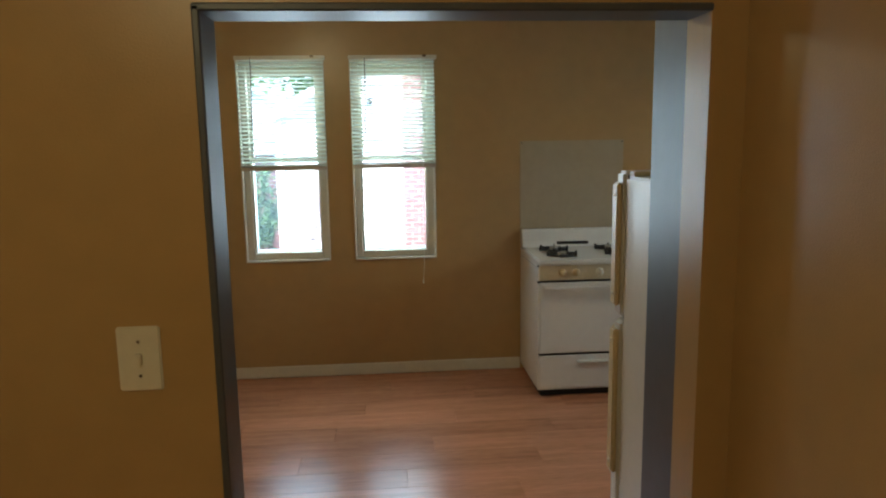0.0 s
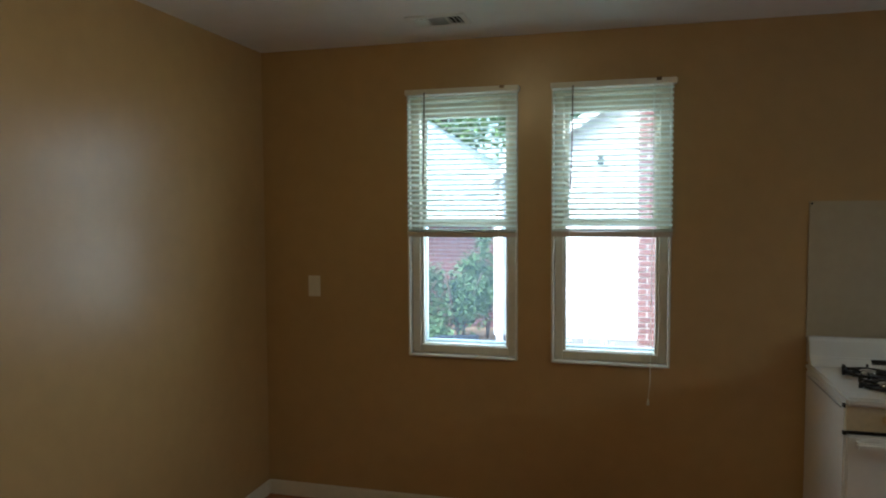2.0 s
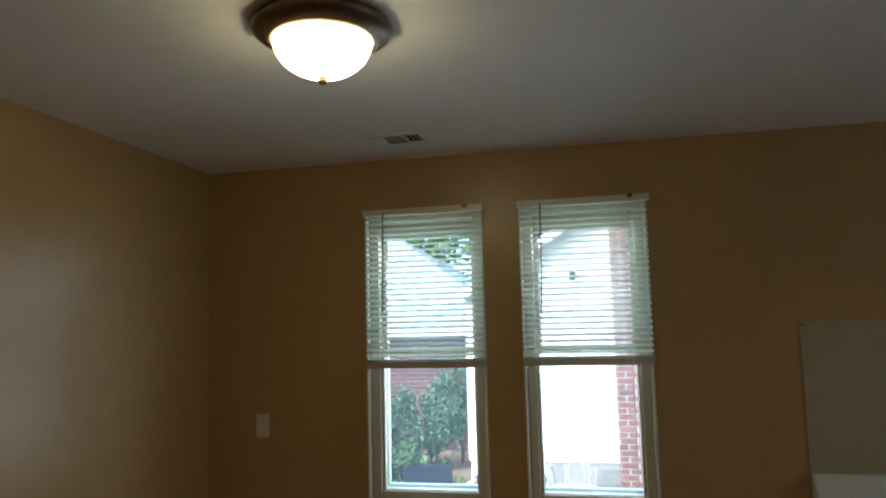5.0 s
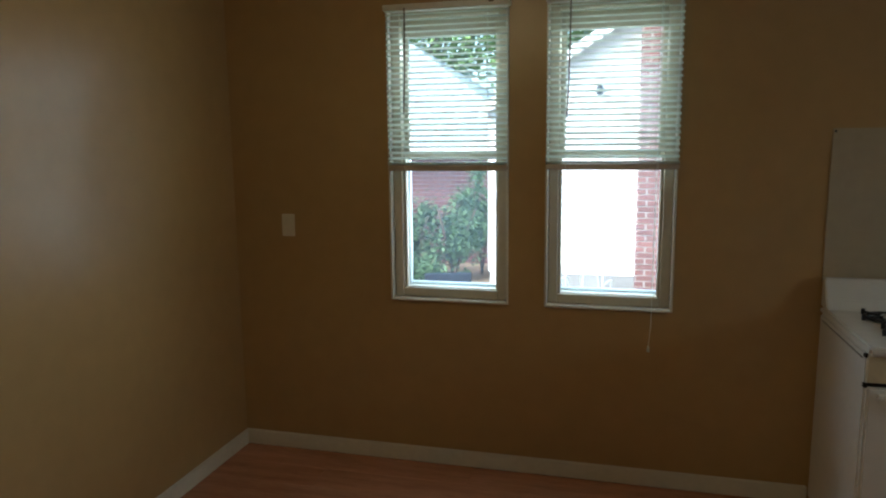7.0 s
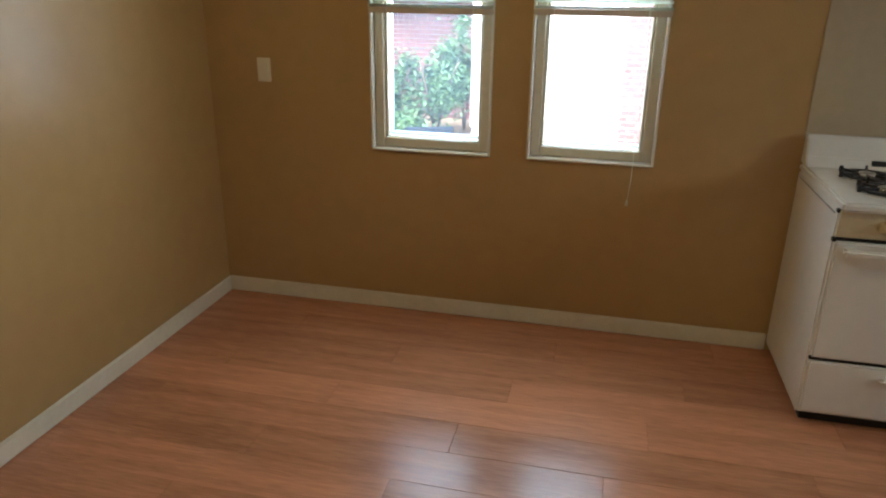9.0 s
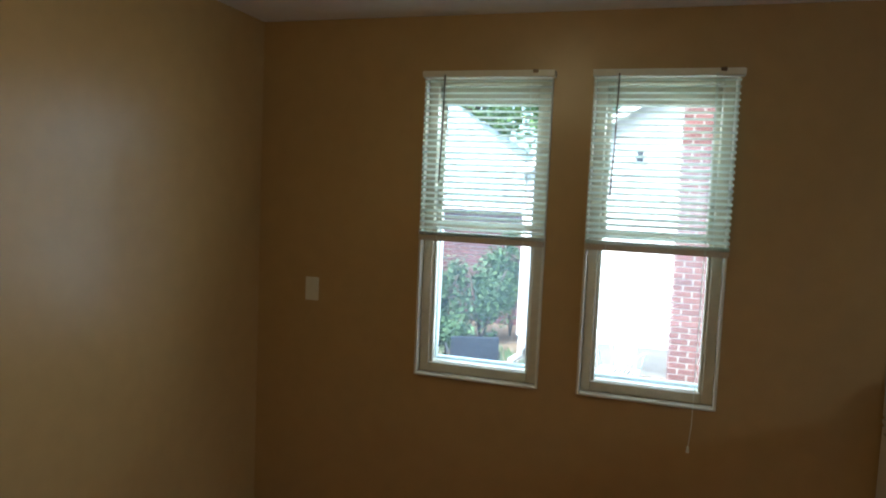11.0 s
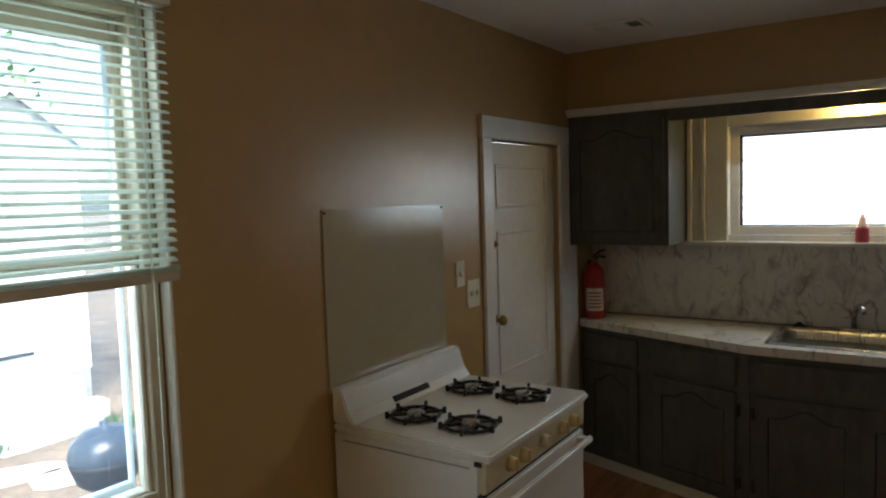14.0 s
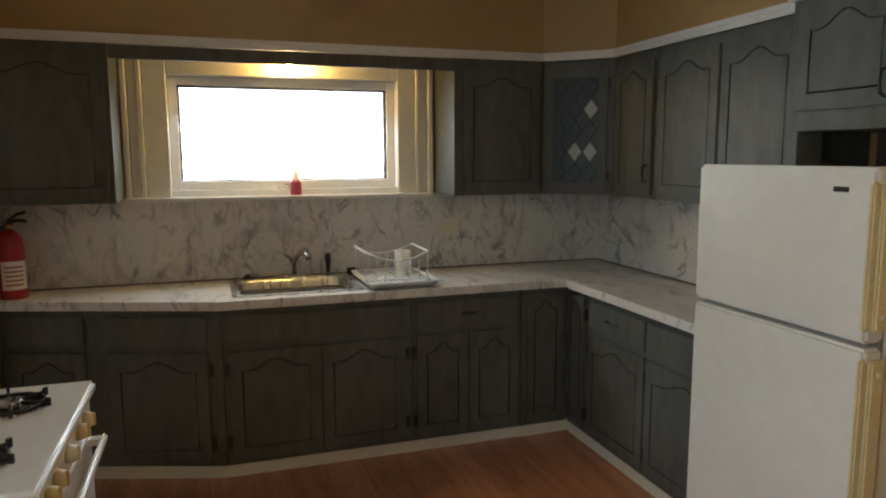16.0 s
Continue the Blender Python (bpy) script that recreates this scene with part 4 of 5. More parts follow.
def ceiling_light(x, y, lit=True, bowl=M_LAMP):
    e = thing("ceiling_light", "lit frosted glass dome ceiling light with bronze rim" if lit else "unlit frosted glass dome ceiling light with bronze rim", "ceiling light", "dome lights", (x, y, H))
    part("rim", lathe([(0, 0), (0.182, 0), (0.19, -0.013), (0.182, -0.028), (0.168, -0.038), (0.154, -0.048), (0.142, -0.051), (0.133, -0.047), (0.133, -0.03), (0, -0.03)], 48), M_BRONZE, e, "bronze metal rim")
    prof = [(0.0, -0.145)] + [(0.133 * math.sin(a), -0.047 - 0.098 * math.cos(a)) for a in [radians(6 + 84 * k / 12) for k in range(13)]]
    part("glass_bowl", lathe(prof, 48), bowl, e, "glowing frosted glass bowl" if lit else "unlit frosted glass bowl")
    part("finial", lathe([(0, -0.166), (0.009, -0.164), (0.013, -0.156), (0.008, -0.149), (0.013, -0.144), (0, -0.141)], 16), M_BRONZE, e)


ceiling_light(0.42, 2.43)
ceiling_light(2.90, 2.31, False, M_UNLIT)
ceiling_light(0.35, -1.25, bowl=M_HALL_LAMP)

# ---- stove ----
SX0, SX1, SYF, SYB = 1.948, 2.73, 3.375, 3.985
stv = thing("gas_stove", "white enamel four-burner gas stove against the wall", "stove", at=(SX0, 0, 0))
W = SX1 - SX0
part("body", B(0.004, SYF + 0.012, 0.045, W - 0.004, SYB, 0.885, 0.005), M_ENAMEL, stv)
# shadow gap under the stove, drawn as a near-black block
part("kick_space", B(0.03, SYF + 0.04, 0.0, W - 0.03, SYB - 0.02, 0.05), M_DARK, stv, "near-black block standing in for the shade under the stove")
part("cooktop", prism([(0, 3.34), (W, 3.34), (W, SYB), (0, SYB)], 0.887, 0.922, 0.010), M_ENAMEL, stv)
bg = bmesh.new()
prof = [(3.885, 0.921), (3.915, 0.96), (3.94, 1.036), (3.95, 1.046), (3.985, 1.046), (3.985, 0.921)]
fr0 = [bg.verts.new((0.002, y, z)) for y, z in prof]
fr1 = [bg.verts.new((W - 0.002, y, z)) for y, z in prof]
bg.faces.new(fr0[::-1])
bg.faces.new(fr1)
for k in range(len(prof)):
    bg.faces.new((fr0[k], fr0[(k + 1) % 6], fr1[(k + 1) % 6], fr1[k]))
bmesh.ops.recalc_face_normals(bg, faces=bg.faces[:])
bmesh.ops.bevel(bg, geom=[e for e in bg.edges], offset=0.005, segments=2, affect="EDGES", clamp_overlap=True)
part("backguard", bg, M_ENAMEL, stv)
slot = B(-0.115, -0.003, -0.012, 0.115, 0.002, 0.012, 0.001)
slot.transform(Matrix.Translation((W * 0.47, 3.905, 0.948)) @ Matrix.Rotation(radians(-38), 4, "X"))
part("oven_vent", slot, M_DARK, stv, "dark vent slot")
pnl = bmesh.new()
prof = [(3.36, 0.886), (3.385, 0.886), (3.385, 0.79), (3.375, 0.785), (3.362, 0.79)]
a0 = [pnl.verts.new((0.006, y, z)) for y, z in prof]
a1 = [pnl.verts.new((W - 0.006, y, z)) for y, z in prof]
pnl.faces.new(a0)
pnl.faces.new(a1[::-1])
for k in range(5):
    pnl.faces.new((a0[k], a0[(k + 1) % 5], a1[(k + 1) % 5], a1[k]))
bmesh.ops.recalc_face_normals(pnl, faces=pnl.faces[:])
part("control_panel", pnl, mat("cream_yellowed_enamel", (0.6, 0.53, 0.36), 0.3, var=0.08, scale=6), stv, "yellowed control panel")
for kx in (0.155, 0.245, 0.40, 0.56, 0.655):
    part("knob", join(lathe([(0, 0), (0.026, 0), (0.024, 0.012), (0.02, 0.026), (0, 0.027)], 18, (kx, 3.361, 0.838), rot_y), B(kx - 0.004, 3.327, 0.818, kx + 0.004, 3.345, 0.858, 0.002)), M_YELLOW if kx != 0.4 else M_PLATE, stv)
part("oven_door", B(0.008, 3.362, 0.30, W - 0.008, 3.388, 0.772, 0.008), M_ENAMEL, stv)
part("oven_handle", join(B(0.03, 3.312, 0.728, W - 0.03, 3.33, 0.757, 0.007), B(0.04, 3.325, 0.732, 0.075, 3.364, 0.752), B(W - 0.075, 3.325, 0.732, W - 0.04, 3.364, 0.752)), M_ENAMEL, stv)
part("door_gap", B(0.01, 3.372, 0.773, W - 0.01, 3.39, 0.788), M_DARK, stv)
part("drawer_gap", B(0.01, 3.376, 0.286, W - 0.01, 3.39, 0.299), M_DARK, stv)
part("broiler_drawer", B(0.008, 3.364, 0.06, W - 0.008, 3.388, 0.285, 0.008), M_ENAMEL, stv)
part("drawer_handle", B(0.26, 3.338, 0.232, W - 0.26, 3.366, 0.25, 0.006), M_ENAMEL, stv)
for bx, by in ((0.195, 3.53), (0.195, 3.76), (W - 0.195, 3.53), (W - 0.195, 3.76)):
    part("burner_bowl", lathe([(0.098, 0.9225), (0.10, 0.926), (0.094, 0.9265), (0.06, 0.9235), (0.02, 0.9232), (0, 0.9232)], 28, (bx, by, 0)), M_STEEL, stv)
    part("burner_head", lathe([(0, 0.9235), (0.03, 0.9235), (0.036, 0.934), (0.03, 0.942), (0, 0.943)], 20, (bx, by, 0)), M_STEEL, stv)
    g = [tube([(bx + 0.088 * math.cos(t), by + 0.088 * math.sin(t), 0.931) for t in [2 * math.pi * k / 20 for k in range(20)]], 0.006, 6, True)]
    for k in range(6):
        t = radians(60 * k + 15)
        fin = Bs([(0.03, -0.0045, 0.929, 0.106, 0.0045, 0.94), (0.098, -0.0045, 0.924, 0.112, 0.0045, 0.948)], 0.0015)
        fin.transform(Matrix.Translation((bx, by, 0)) @ Matrix.Rotation(t, 4, "Z"))
        g.append(fin)
    part("grate", join(*g), M_BLACK, stv, "black cast iron grate")
part("side_seam", Bs([(-0.001, 3.42, 0.862, 0.004, 3.94, 0.866)]), M_CONC, stv)
part("side_screw", B(-0.001, 3.375, 0.874, 0.01, 3.40, 0.886), M_DARK, stv)
part("side_screw", B(-0.001, 3.372, 0.768, 0.01, 3.39, 0.782), M_DARK, stv)
spl = thing("splash_panel", "glossy cream metal splash panel on the wall above the stove", "splash panel", at=(1.95, YN, 1.02))
part("metal_sheet", B(0, -0.006, 0, 0.755, 0.001, 0.654, 0.0025), M_SPLASH, spl)
for sx in (0.012, 0.743):
    part("screw", lathe([(0, 0), (0.005, 0), (0.004, 0.003), (0, 0.004)], 10, (sx, -0.006, 0.642), rot_y), M_DARK, spl)

# ---- refrigerator ----
RX0, RX1 = 1.752, 2.46
fg = thing("refrigerator", "cream top-freezer refrigerator with yellowed side handles", "refrigerator", at=(RX0, 0, 0))
RW = RX1 - RX0
part("cabinet_body", B(0.004, 0.53, 0.05, RW - 0.004, 1.223, 1.568, 0.008), M_FRIDGE, fg)
part("toe_grille", B(0.03, 0.55, 0.0, RW - 0.03, 1.19, 0.055), M_DARK, fg)
part("freezer_door", B(0.0, 1.233, 1.103, RW, 1.303, 1.583, 0.010), M_FRIDGE, fg)
part("lower_door", B(0.0, 1.233, 0.075, RW, 1.303, 1.088, 0.010), M_FRIDGE, fg)
part("door_gasket", Bs([(0.012, 1.222, 0.08, RW - 0.012, 1.2335, 1.573), (0.02, 1.21, 1.087, RW - 0.02, 1.27, 1.104)]), mat("grey_gasket", (0.2, 0.19, 0.17), 0.7), fg)
for z0, z1 in ((1.14, 1.545), (0.55, 1.06)):
    h = part("door_handle", join(B(-0.018, 1.243, z0, 0.001, 1.293, z1, 0.006), B(-0.004, 1.288, z0, 0.014, 1.316, z1, 0.006)), M_YELLOW, fg, "yellowed plastic edge handle")
    for zz in (z0 + 0.04, z1 - 0.04):
        part("handle_cap", lathe([(0, 0), (0.008, 0), (0.006, 0.003), (0, 0.004)], 10, (-0.018, 1.268, zz), Matrix.Rotation(radians(-90), 4, "Y")), M_PLATE, h)
part("badge", B(0.085, 1.302, 1.513, 0.135, 1.306, 1.528, 0.001), M_DARK, fg, "small dark badge")
part("hinge_clip", B(0.01, 1.17, 1.569, 0.09, 1.214, 1.583, 0.003), M_YELLOW, fg)

# ---- outside ----
G, HY = -0.60, 10.5
struct("ground", B(-150, YN + 0.2, G - 0.3, 150, 300, G), M_SOIL, "bare brown soil with patches of grass", "ground")
struct("ground_behind", B(-150, -150, G - 0.3, 150, YN + 0.2, G - 0.004), M_SOIL, "bare soil round the house", "ground")
struct("house_footing", Bs([(XW - 0.2, YD, G, XE + 0.2, YN + 0.2, -0.101), (XW - 0.2, -3.2, G, 1.85, YD, -0.101)]), M_CONC, "concrete base of the house", "foundation")


hs = thing("white_house", "white clapboard house with gables across the yard", "house", at=(0, HY, 0))
# gable outline: wall height above each x
PK = [(-0.74, 2.08), (1.38, 3.38), (2.35, 2.60), (3.36, 2.50), (3.88, 3.03), (4.66, 2.45)]


def roofline(x):
    for (a, za), (b, zb) in zip(PK, PK[1:]):
        if a <= x <= b:
            return za + (zb - za) * (x - a) / (b - a)
    return 0


back = bmesh.new()
fv = [back.verts.new((x, 0.02, z)) for x, z in [(PK[0][0], G)] + PK + [(PK[-1][0], G)]]
bv = [back.verts.new((v.co.x, 7.0, v.co.z)) for v in fv]
back.faces.new(fv)
for k in range(len(fv)):
    q = (k + 1) % len(fv)
    back.faces.new((fv[k], bv[k], bv[q], fv[q]))
back.faces.new(bv[::-1])
bmesh.ops.recalc_face_normals(back, faces=back.faces[:])
part("wall", back, M_SIDING, hs)
part("foundation", B(PK[0][0] + 0.02, -0.01, G, PK[-1][0] - 0.02, 0.02, -0.22), M_CONC, hs, "grey concrete foundation")
z = -0.22
while z < 3.3:
    z1 = z + 0.108
    xs = [x for x in np.linspace(PK[0][0], PK[-1][0], 137) if roofline(x) >= z1]
    runs, cur = [], []
    for x in xs:
        if cur and x - cur[-1] > 0.06:
            runs.append(cur)
            cur = []
        cur.append(x)
    if cur:
        runs.append(cur)
    for r in runs:
        a, b = r[0], r[-1]
        spans = [(a, b)]
        if 0.05 < z < 2.1 and a < 3.05 and b > 3.95:
            spans = [(a, 3.09), (4.02, b)]
        for a, b in spans:
            if b - a < 0.05:
                continue
            bm = bmesh.new()
            pr = [(-0.022, z), (-0.004, z1 + 0.004), (0.019, z1 + 0.004), (0.019, z)]
            p0 = [bm.verts.new((a, yy, zz)) for yy, zz in pr]
            p1 = [bm.verts.new((b, yy, zz)) for yy, zz in pr]
            bm.faces.new(p0)
            bm.faces.new(p1[::-1])
            for k in range(4):
                bm.faces.new((p0[k], p0[(k + 1) % 4], p1[(k + 1) % 4], p1[k]))
            bmesh.ops.recalc_face_normals(bm, faces=bm.faces[:])
            part("siding_board", bm, M_SIDING, hs)
    z = z1
for (a, za), (b, zb) in zip(PK, PK[1:]):
    ext = Vector((b - a, zb - za)).normalized() * 0.12
    bm = bmesh.new()
    p = [(a - (ext.x if zb > za else 0), -0.2, za - (ext.y if zb > za else 0)), (b + (ext.x if zb < za else 0), -0.2, zb + (ext.y if zb < za else 0))]
    v = [bm.verts.new(q) for q in ((p[0][0], -0.2, p[0][2] + 0.003), (p[1][0], -0.2, p[1][2] + 0.003), (p[1][0], 7.2, p[1][2] + 0.003), (p[0][0], 7.2, p[0][2] + 0.003))]
    u = [bm.verts.new((q.co.x, q.co.y, q.co.z + 0.09)) for q in v]
    bm.faces.new(v[::-1])
    bm.faces.new(u)
    for k in range(4):
        bm.faces.new((v[k], v[(k + 1) % 4], u[(k + 1) % 4], u[k]))
    roof = part("roof", bm, M_ROOF, hs)
    bm = bmesh.new()
    q = [(p[0][0], p[0][2] - 0.06), (p[1][0], p[1][2] - 0.06), (p[1][0], p[1][2] + 0.085), (p[0][0], p[0][2] + 0.085)]
    f0 = [bm.verts.new((x, -0.225, zz)) for x, zz in q]
    f1 = [bm.verts.new((x, -0.202, zz)) for x, zz in q]
    bm.faces.new(f0)
    bm.faces.new(f1[::-1])
    for k in range(4):
        bm.faces.new((f0[k], f1[k], f1[(k + 1) % 4], f0[(k + 1) % 4]))
    part("rake_board", bm, M_SIDING, roof)
d = part("door", B(3.17, -0.03, 0.11, 3.94, 0.015, 2.06, 0.006), M_HOUSEDOOR, hs, "pale blue-white side door")
part("door_frame", Bs([(3.10, -0.035, 0.07, 3.165, 0.016, 2.13), (3.945, -0.035, 0.07, 4.01, 0.016, 2.13), (3.165, -0.035, 2.065, 3.945, 0.016, 2.13)], 0.004), M_SIDING, hs)
part("threshold", B(3.11, -0.06, 0.07, 4.0, -0.036, 0.105, 0.004), M_DARK, hs)
part("downspout", tube([(-0.66, -0.06, 2.05), (-0.66, -0.06, -0.38), (-0.68, -0.10, -0.49), (-0.78, -0.28, -0.54)], 0.045, 8), M_SIDING, hs, "white downspout")
part("corner_board", B(-0.76, -0.03, -0.22, -0.64, 0.03, 2.05, 0.004), M_SIDING, hs)
part("corner_board", B(4.58, -0.03, -0.22, 4.66, 0.03, 2.4, 0.004), M_SIDING, hs)
for vx in (-0.15, 1.15, 2.3):
    part("crawl_vent", join(B(vx - 0.18, -0.02, -0.52, vx + 0.18, -0.011, -0.28, 0.003), Bs([(vx - 0.16, -0.028, -0.50 + 0.03 * k, vx + 0.16, -0.02, -0.485 + 0.03 * k) for k in range(7)])), M_CONC, hs)
part("dryer_vent", lathe([(0, 0), (0.07, 0), (0.065, 0.05), (0.05, 0.06), (0, 0.06)], 16, (2.82, -0.022, 0.30), rot_y), M_CONC, hs, "round grey vent cap")
part("wall_lamp", join(B(0.72, -0.09, 2.35, 0.80, -0.022, 2.38, 0.004), lathe([(0, 0), (0.04, 0.02), (0.05, 0.10), (0.0, 0.14)], 10, (0.76, -0.10, 2.22))), M_DARK, hs, "small dark wall lamp")

ch = thing("brick_chimney", "red brick chimney standing against the white house", "chimney", at=(1.28, HY - 0.36, G))
CW, CD, CH_ = 0.46, 0.335, 5.4
part("mortar_core", B(0.006, 0.006, 0, CW - 0.006, CD, CH_), M_MORTAR, ch)
part("cap", B(-0.03, -0.03, CH_ + 0.001, CW + 0.03, CD + 0.03, CH_ + 0.09, 0.01), M_CONC, ch)

st_ = thing("concrete_steps", "pale concrete steps below the side door", "steps", at=(0, HY, 0))
part("step", B(3.0, -0.72, G, 4.2, -0.036, -0.16, 0.012), M_STONE, st_)
part("step", B(2.99, -1.0, G, 4.3, -0.722, -0.38, 0.012), M_STONE, st_)

# brick building with a blue-grey roof, far left
bb = thing("brick_house", "red brick house with a blue-grey shingle roof", "house", at=(-6.2, 13.2, G))
part("wall", B(0, 0.02, 0, 5.6, 6, 2.15), M_MORTAR, bb)
bm = bmesh.new()
v = [bm.verts.new(p) for p in ((-0.4, -0.4, 2.15), (6.0, -0.4, 2.15), (6.0, 6.4, 2.15), (-0.4, 6.4, 2.15), (0.5, 2.6, 4.45), (2.6, 2.6, 4.45))]
for q in ((0, 1, 5, 4), (1, 2, 5), (2, 3, 4, 5), (3, 0, 4), (3, 2, 1, 0)):
    bm.faces.new([v[k] for k in q])
part("roof", bm, M_ROOF, bb)
part("gutter", B(-0.4, -0.46, 2.06, 6.0, -0.401, 2.16, 0.01), M_SIDING, bb)
bw = bmesh.new()
for r in range(28):
    for k in range(26):
        x = k * 0.216 + (0.108 if r % 2 else 0)
        if x > 5.4:
            continue
        box_into(bw, x + 0.004, -0.008 + random.uniform(-0.002, 0.002), r * 0.077 + 0.004, x + 0.208, 0.02, r * 0.077 + 0.068)
o = part("brick_courses", bw, M_BRICKS, bb)
o["kind"] = "stuff"


def leaves(n, centre, radii, size, seed, shell=0.35, mt=M_LEAF):
    """Many small bent leaves spread through uneven clumps."""
    rnd = random.Random(seed)
    clumps = []
    for _ in range(max(6, n // 220)):
        u = Vector((rnd.gauss(0, 1), rnd.gauss(0, 1), rnd.gauss(0, 1))).normalized() * rnd.uniform(shell, 1.0)
        clumps.append((Vector((u.x * radii[0], u.y * radii[1], u.z * radii[2])), rnd.uniform(0.22, 0.48)))
    vs, fs = [], []
    for _ in range(n):
        c, s = rnd.choice(clumps)
        p = Vector(centre) + c + Vector((rnd.gauss(0, s * radii[0] * 0.5), rnd.gauss(0, s * radii[1] * 0.5), rnd.gauss(0, s * radii[2] * 0.5)))
        if p.z < G + 0.02:
            continue
        a = Vector((rnd.uniform(-1, 1), rnd.uniform(-1, 1), rnd.uniform(-0.7, 0.4))).normalized()
        b = a.cross(Vector((rnd.uniform(-1, 1), rnd.uniform(-1, 1), 1))).normalized()
        L = size * rnd.uniform(0.6, 1.3)
        nrm = a.cross(b)
        k = len(vs)
        vs += [p, p + a * L * 0.5 + b * L * 0.3 + nrm * L * 0.08, p + a * L, p + a * L * 0.5 - b * L * 0.3 + nrm * L * 0.08]
        fs += [(k, k + 1, k + 2), (k, k + 2, k + 3)]
    me = bpy.data.meshes.new("crown")
    me.from_pydata([tuple(v) for v in vs], [], fs)
    me.materials.append(mt)
    return me


def tree(x, y, h, r, n, seed, label, leaf=0.16, kindname="tree"):
    rnd = random.Random(seed)
    e = thing(kindname, label, kindname, at=(0, 0, 0))
    top = h - r * 0.6
    parts = [tube([(x, y, G - 0.1), (x + 0.05, y, G + h * 0.25), (x - 0.04, y + 0.05, G + h * 0.5), (x, y, G + h * 0.75)], 0.03 + h * 0.014, 9)]
    for k in range(6):
        a = rnd.uniform(0, 6.28)
        z0 = G + h * rnd.uniform(0.3, 0.6)
        parts.append(tube([(x, y, z0), (x + math.cos(a) * r * 0.4, y + math.sin(a) * r * 0.4, z0 + h * 0.15), (x + math.cos(a) * r * 0.8, y + math.sin(a) * r * 0.8, z0 + h * 0.3)], 0.012 + h * 0.004, 6))
    part("trunk", join(*parts), M_BARK, e)
    o = new("crown", leaves(n, (x, y, G + h * 0.66), (r, r, h * 0.36), leaf, seed, mt=M_TREELEAF))
    o.parent = e
    return e


tree(-3.4, 17.5, 8.0, 2.3, 4200, 3, "leafy green tree behind the brick house", 0.2)
tree(2.0, 21.0, 9.0, 3.2, 5200, 4, "leafy green tree rising behind the white house", 0.24)
tree(5.5, 20.0, 8.5, 3.0, 4800, 5, "leafy green tree rising behind the white house", 0.24)
tree(-0.9, 19.5, 7.5, 1.6, 3500, 6, "slender green tree between the houses", 0.2)
for k, (x, y, rx, rz, zc, n) in enumerate(((-1.55, 11.6, 0.62, 0.8, 0.1, 3600), (-2.35, 11.5, 0.7, 0.75, 0.0, 3400), (-3.2, 11.4, 0.7, 0.7, -0.05, 3000), (-1.2, 12.2, 0.4, 1.0, 0.4, 2200), (-2.0, 10.9, 0.5, 0.4, -0.4, 3000))):
    e = thing("shrub", "dense dark green shrub against the brick wall", "shrub", "shrubs by the brick house", (0, 0, 0))
    part("stem", join(*[tube([(x, y, G - 0.05), (x + math.cos(2.1 * q) * rx * 0.3, y + math.sin(2.1 * q) * rx * 0.3, zc), (x + math.cos(2.1 * q) * rx * 0.6, y + math.sin(2.1 * q) * rx * 0.5, zc + rz * 0.6)], 0.016, 6) for q in range(4)]), M_BARK, e)
    o = new("crown", leaves(n, (x, y, zc), (rx, rx * 0.8, rz), 0.085, 40 + k, 0.1))
    o.parent = e
fp = thing("fence_post", "pale metal fence post among the shrubs", "post", at=(-2.05, 10.9, G))
part("post", lathe([(0, 0), (0.03, 0), (0.03, 1.9), (0.034, 1.92), (0.02, 1.95), (0, 1.955)], 12), M_PATIO, fp)


def grass_tuft(x, y, r, n, seed):
    rnd = random.Random(seed)
    vs, fs = [], []
    for _ in range(n):
        a, d = rnd.uniform(0, 6.28), r * math.sqrt(rnd.random())
        px, py = x + d * math.cos(a), y + d * math.sin(a)
        h, t, w = rnd.uniform(0.04, 0.12), rnd.uniform(0, 6.28), 0.008
        k = len(vs)
        vs += [(px - w, py, G - 0.01), (px + w, py, G - 0.01), (px + math.cos(t) * h * 0.5, py + math.sin(t) * h * 0.5, G + h)]
        fs.append((k, k + 1, k + 2))
    return vs, fs


vs, fs = [], []
for k, (x, y, r, n) in enumerate(((3.02, 9.42, 0.16, 350), (2.3, 9.7, 0.12, 160), (1.5, 9.6, 0.5, 420), (-0.6, 9.8, 0.6, 600), (2.1, 8.6, 0.4, 350), (4.3, 9.2, 0.3, 260), (0.7, 9.9, 0.4, 300), (-1.4, 10.6, 0.6, 500), (1.6, 8.0, 0.6, 400))):
    v, f = grass_tuft(x, y, r, n, k)
    fs += [tuple(i + len(vs) for i in q) for q in f]
    vs += v
me = bpy.data.meshes.new("grass")
me.from_pydata(vs, [], fs)
me.materials.append(M_LEAF)
tagged(new("grass", me), "sparse tufts of green grass in the soil", "grass", kind="stuff")


def flagstone(x, y, w, d, yaw, seed):
    rnd = random.Random(seed)
    n = 9
    pts = []
    for k in range(n):
        a = 2 * math.pi * k / n
        q = rnd.uniform(0.85, 1.1)
        pts.append((math.copysign(abs(math.cos(a)) ** 0.6, math.cos(a)) * w / 2 * q, math.copysign(abs(math.sin(a)) ** 0.6, math.sin(a)) * d / 2 * q))
    bm = prism(pts, 0.0, 0.035, 0.006)
    o = tagged(part("flagstone", bm, M_STONE), "pale irregular flagstone lying in the soil", "paving stone", "flagstone path")
    o.matrix_world = pose(x, y, G, 0, 0, yaw)


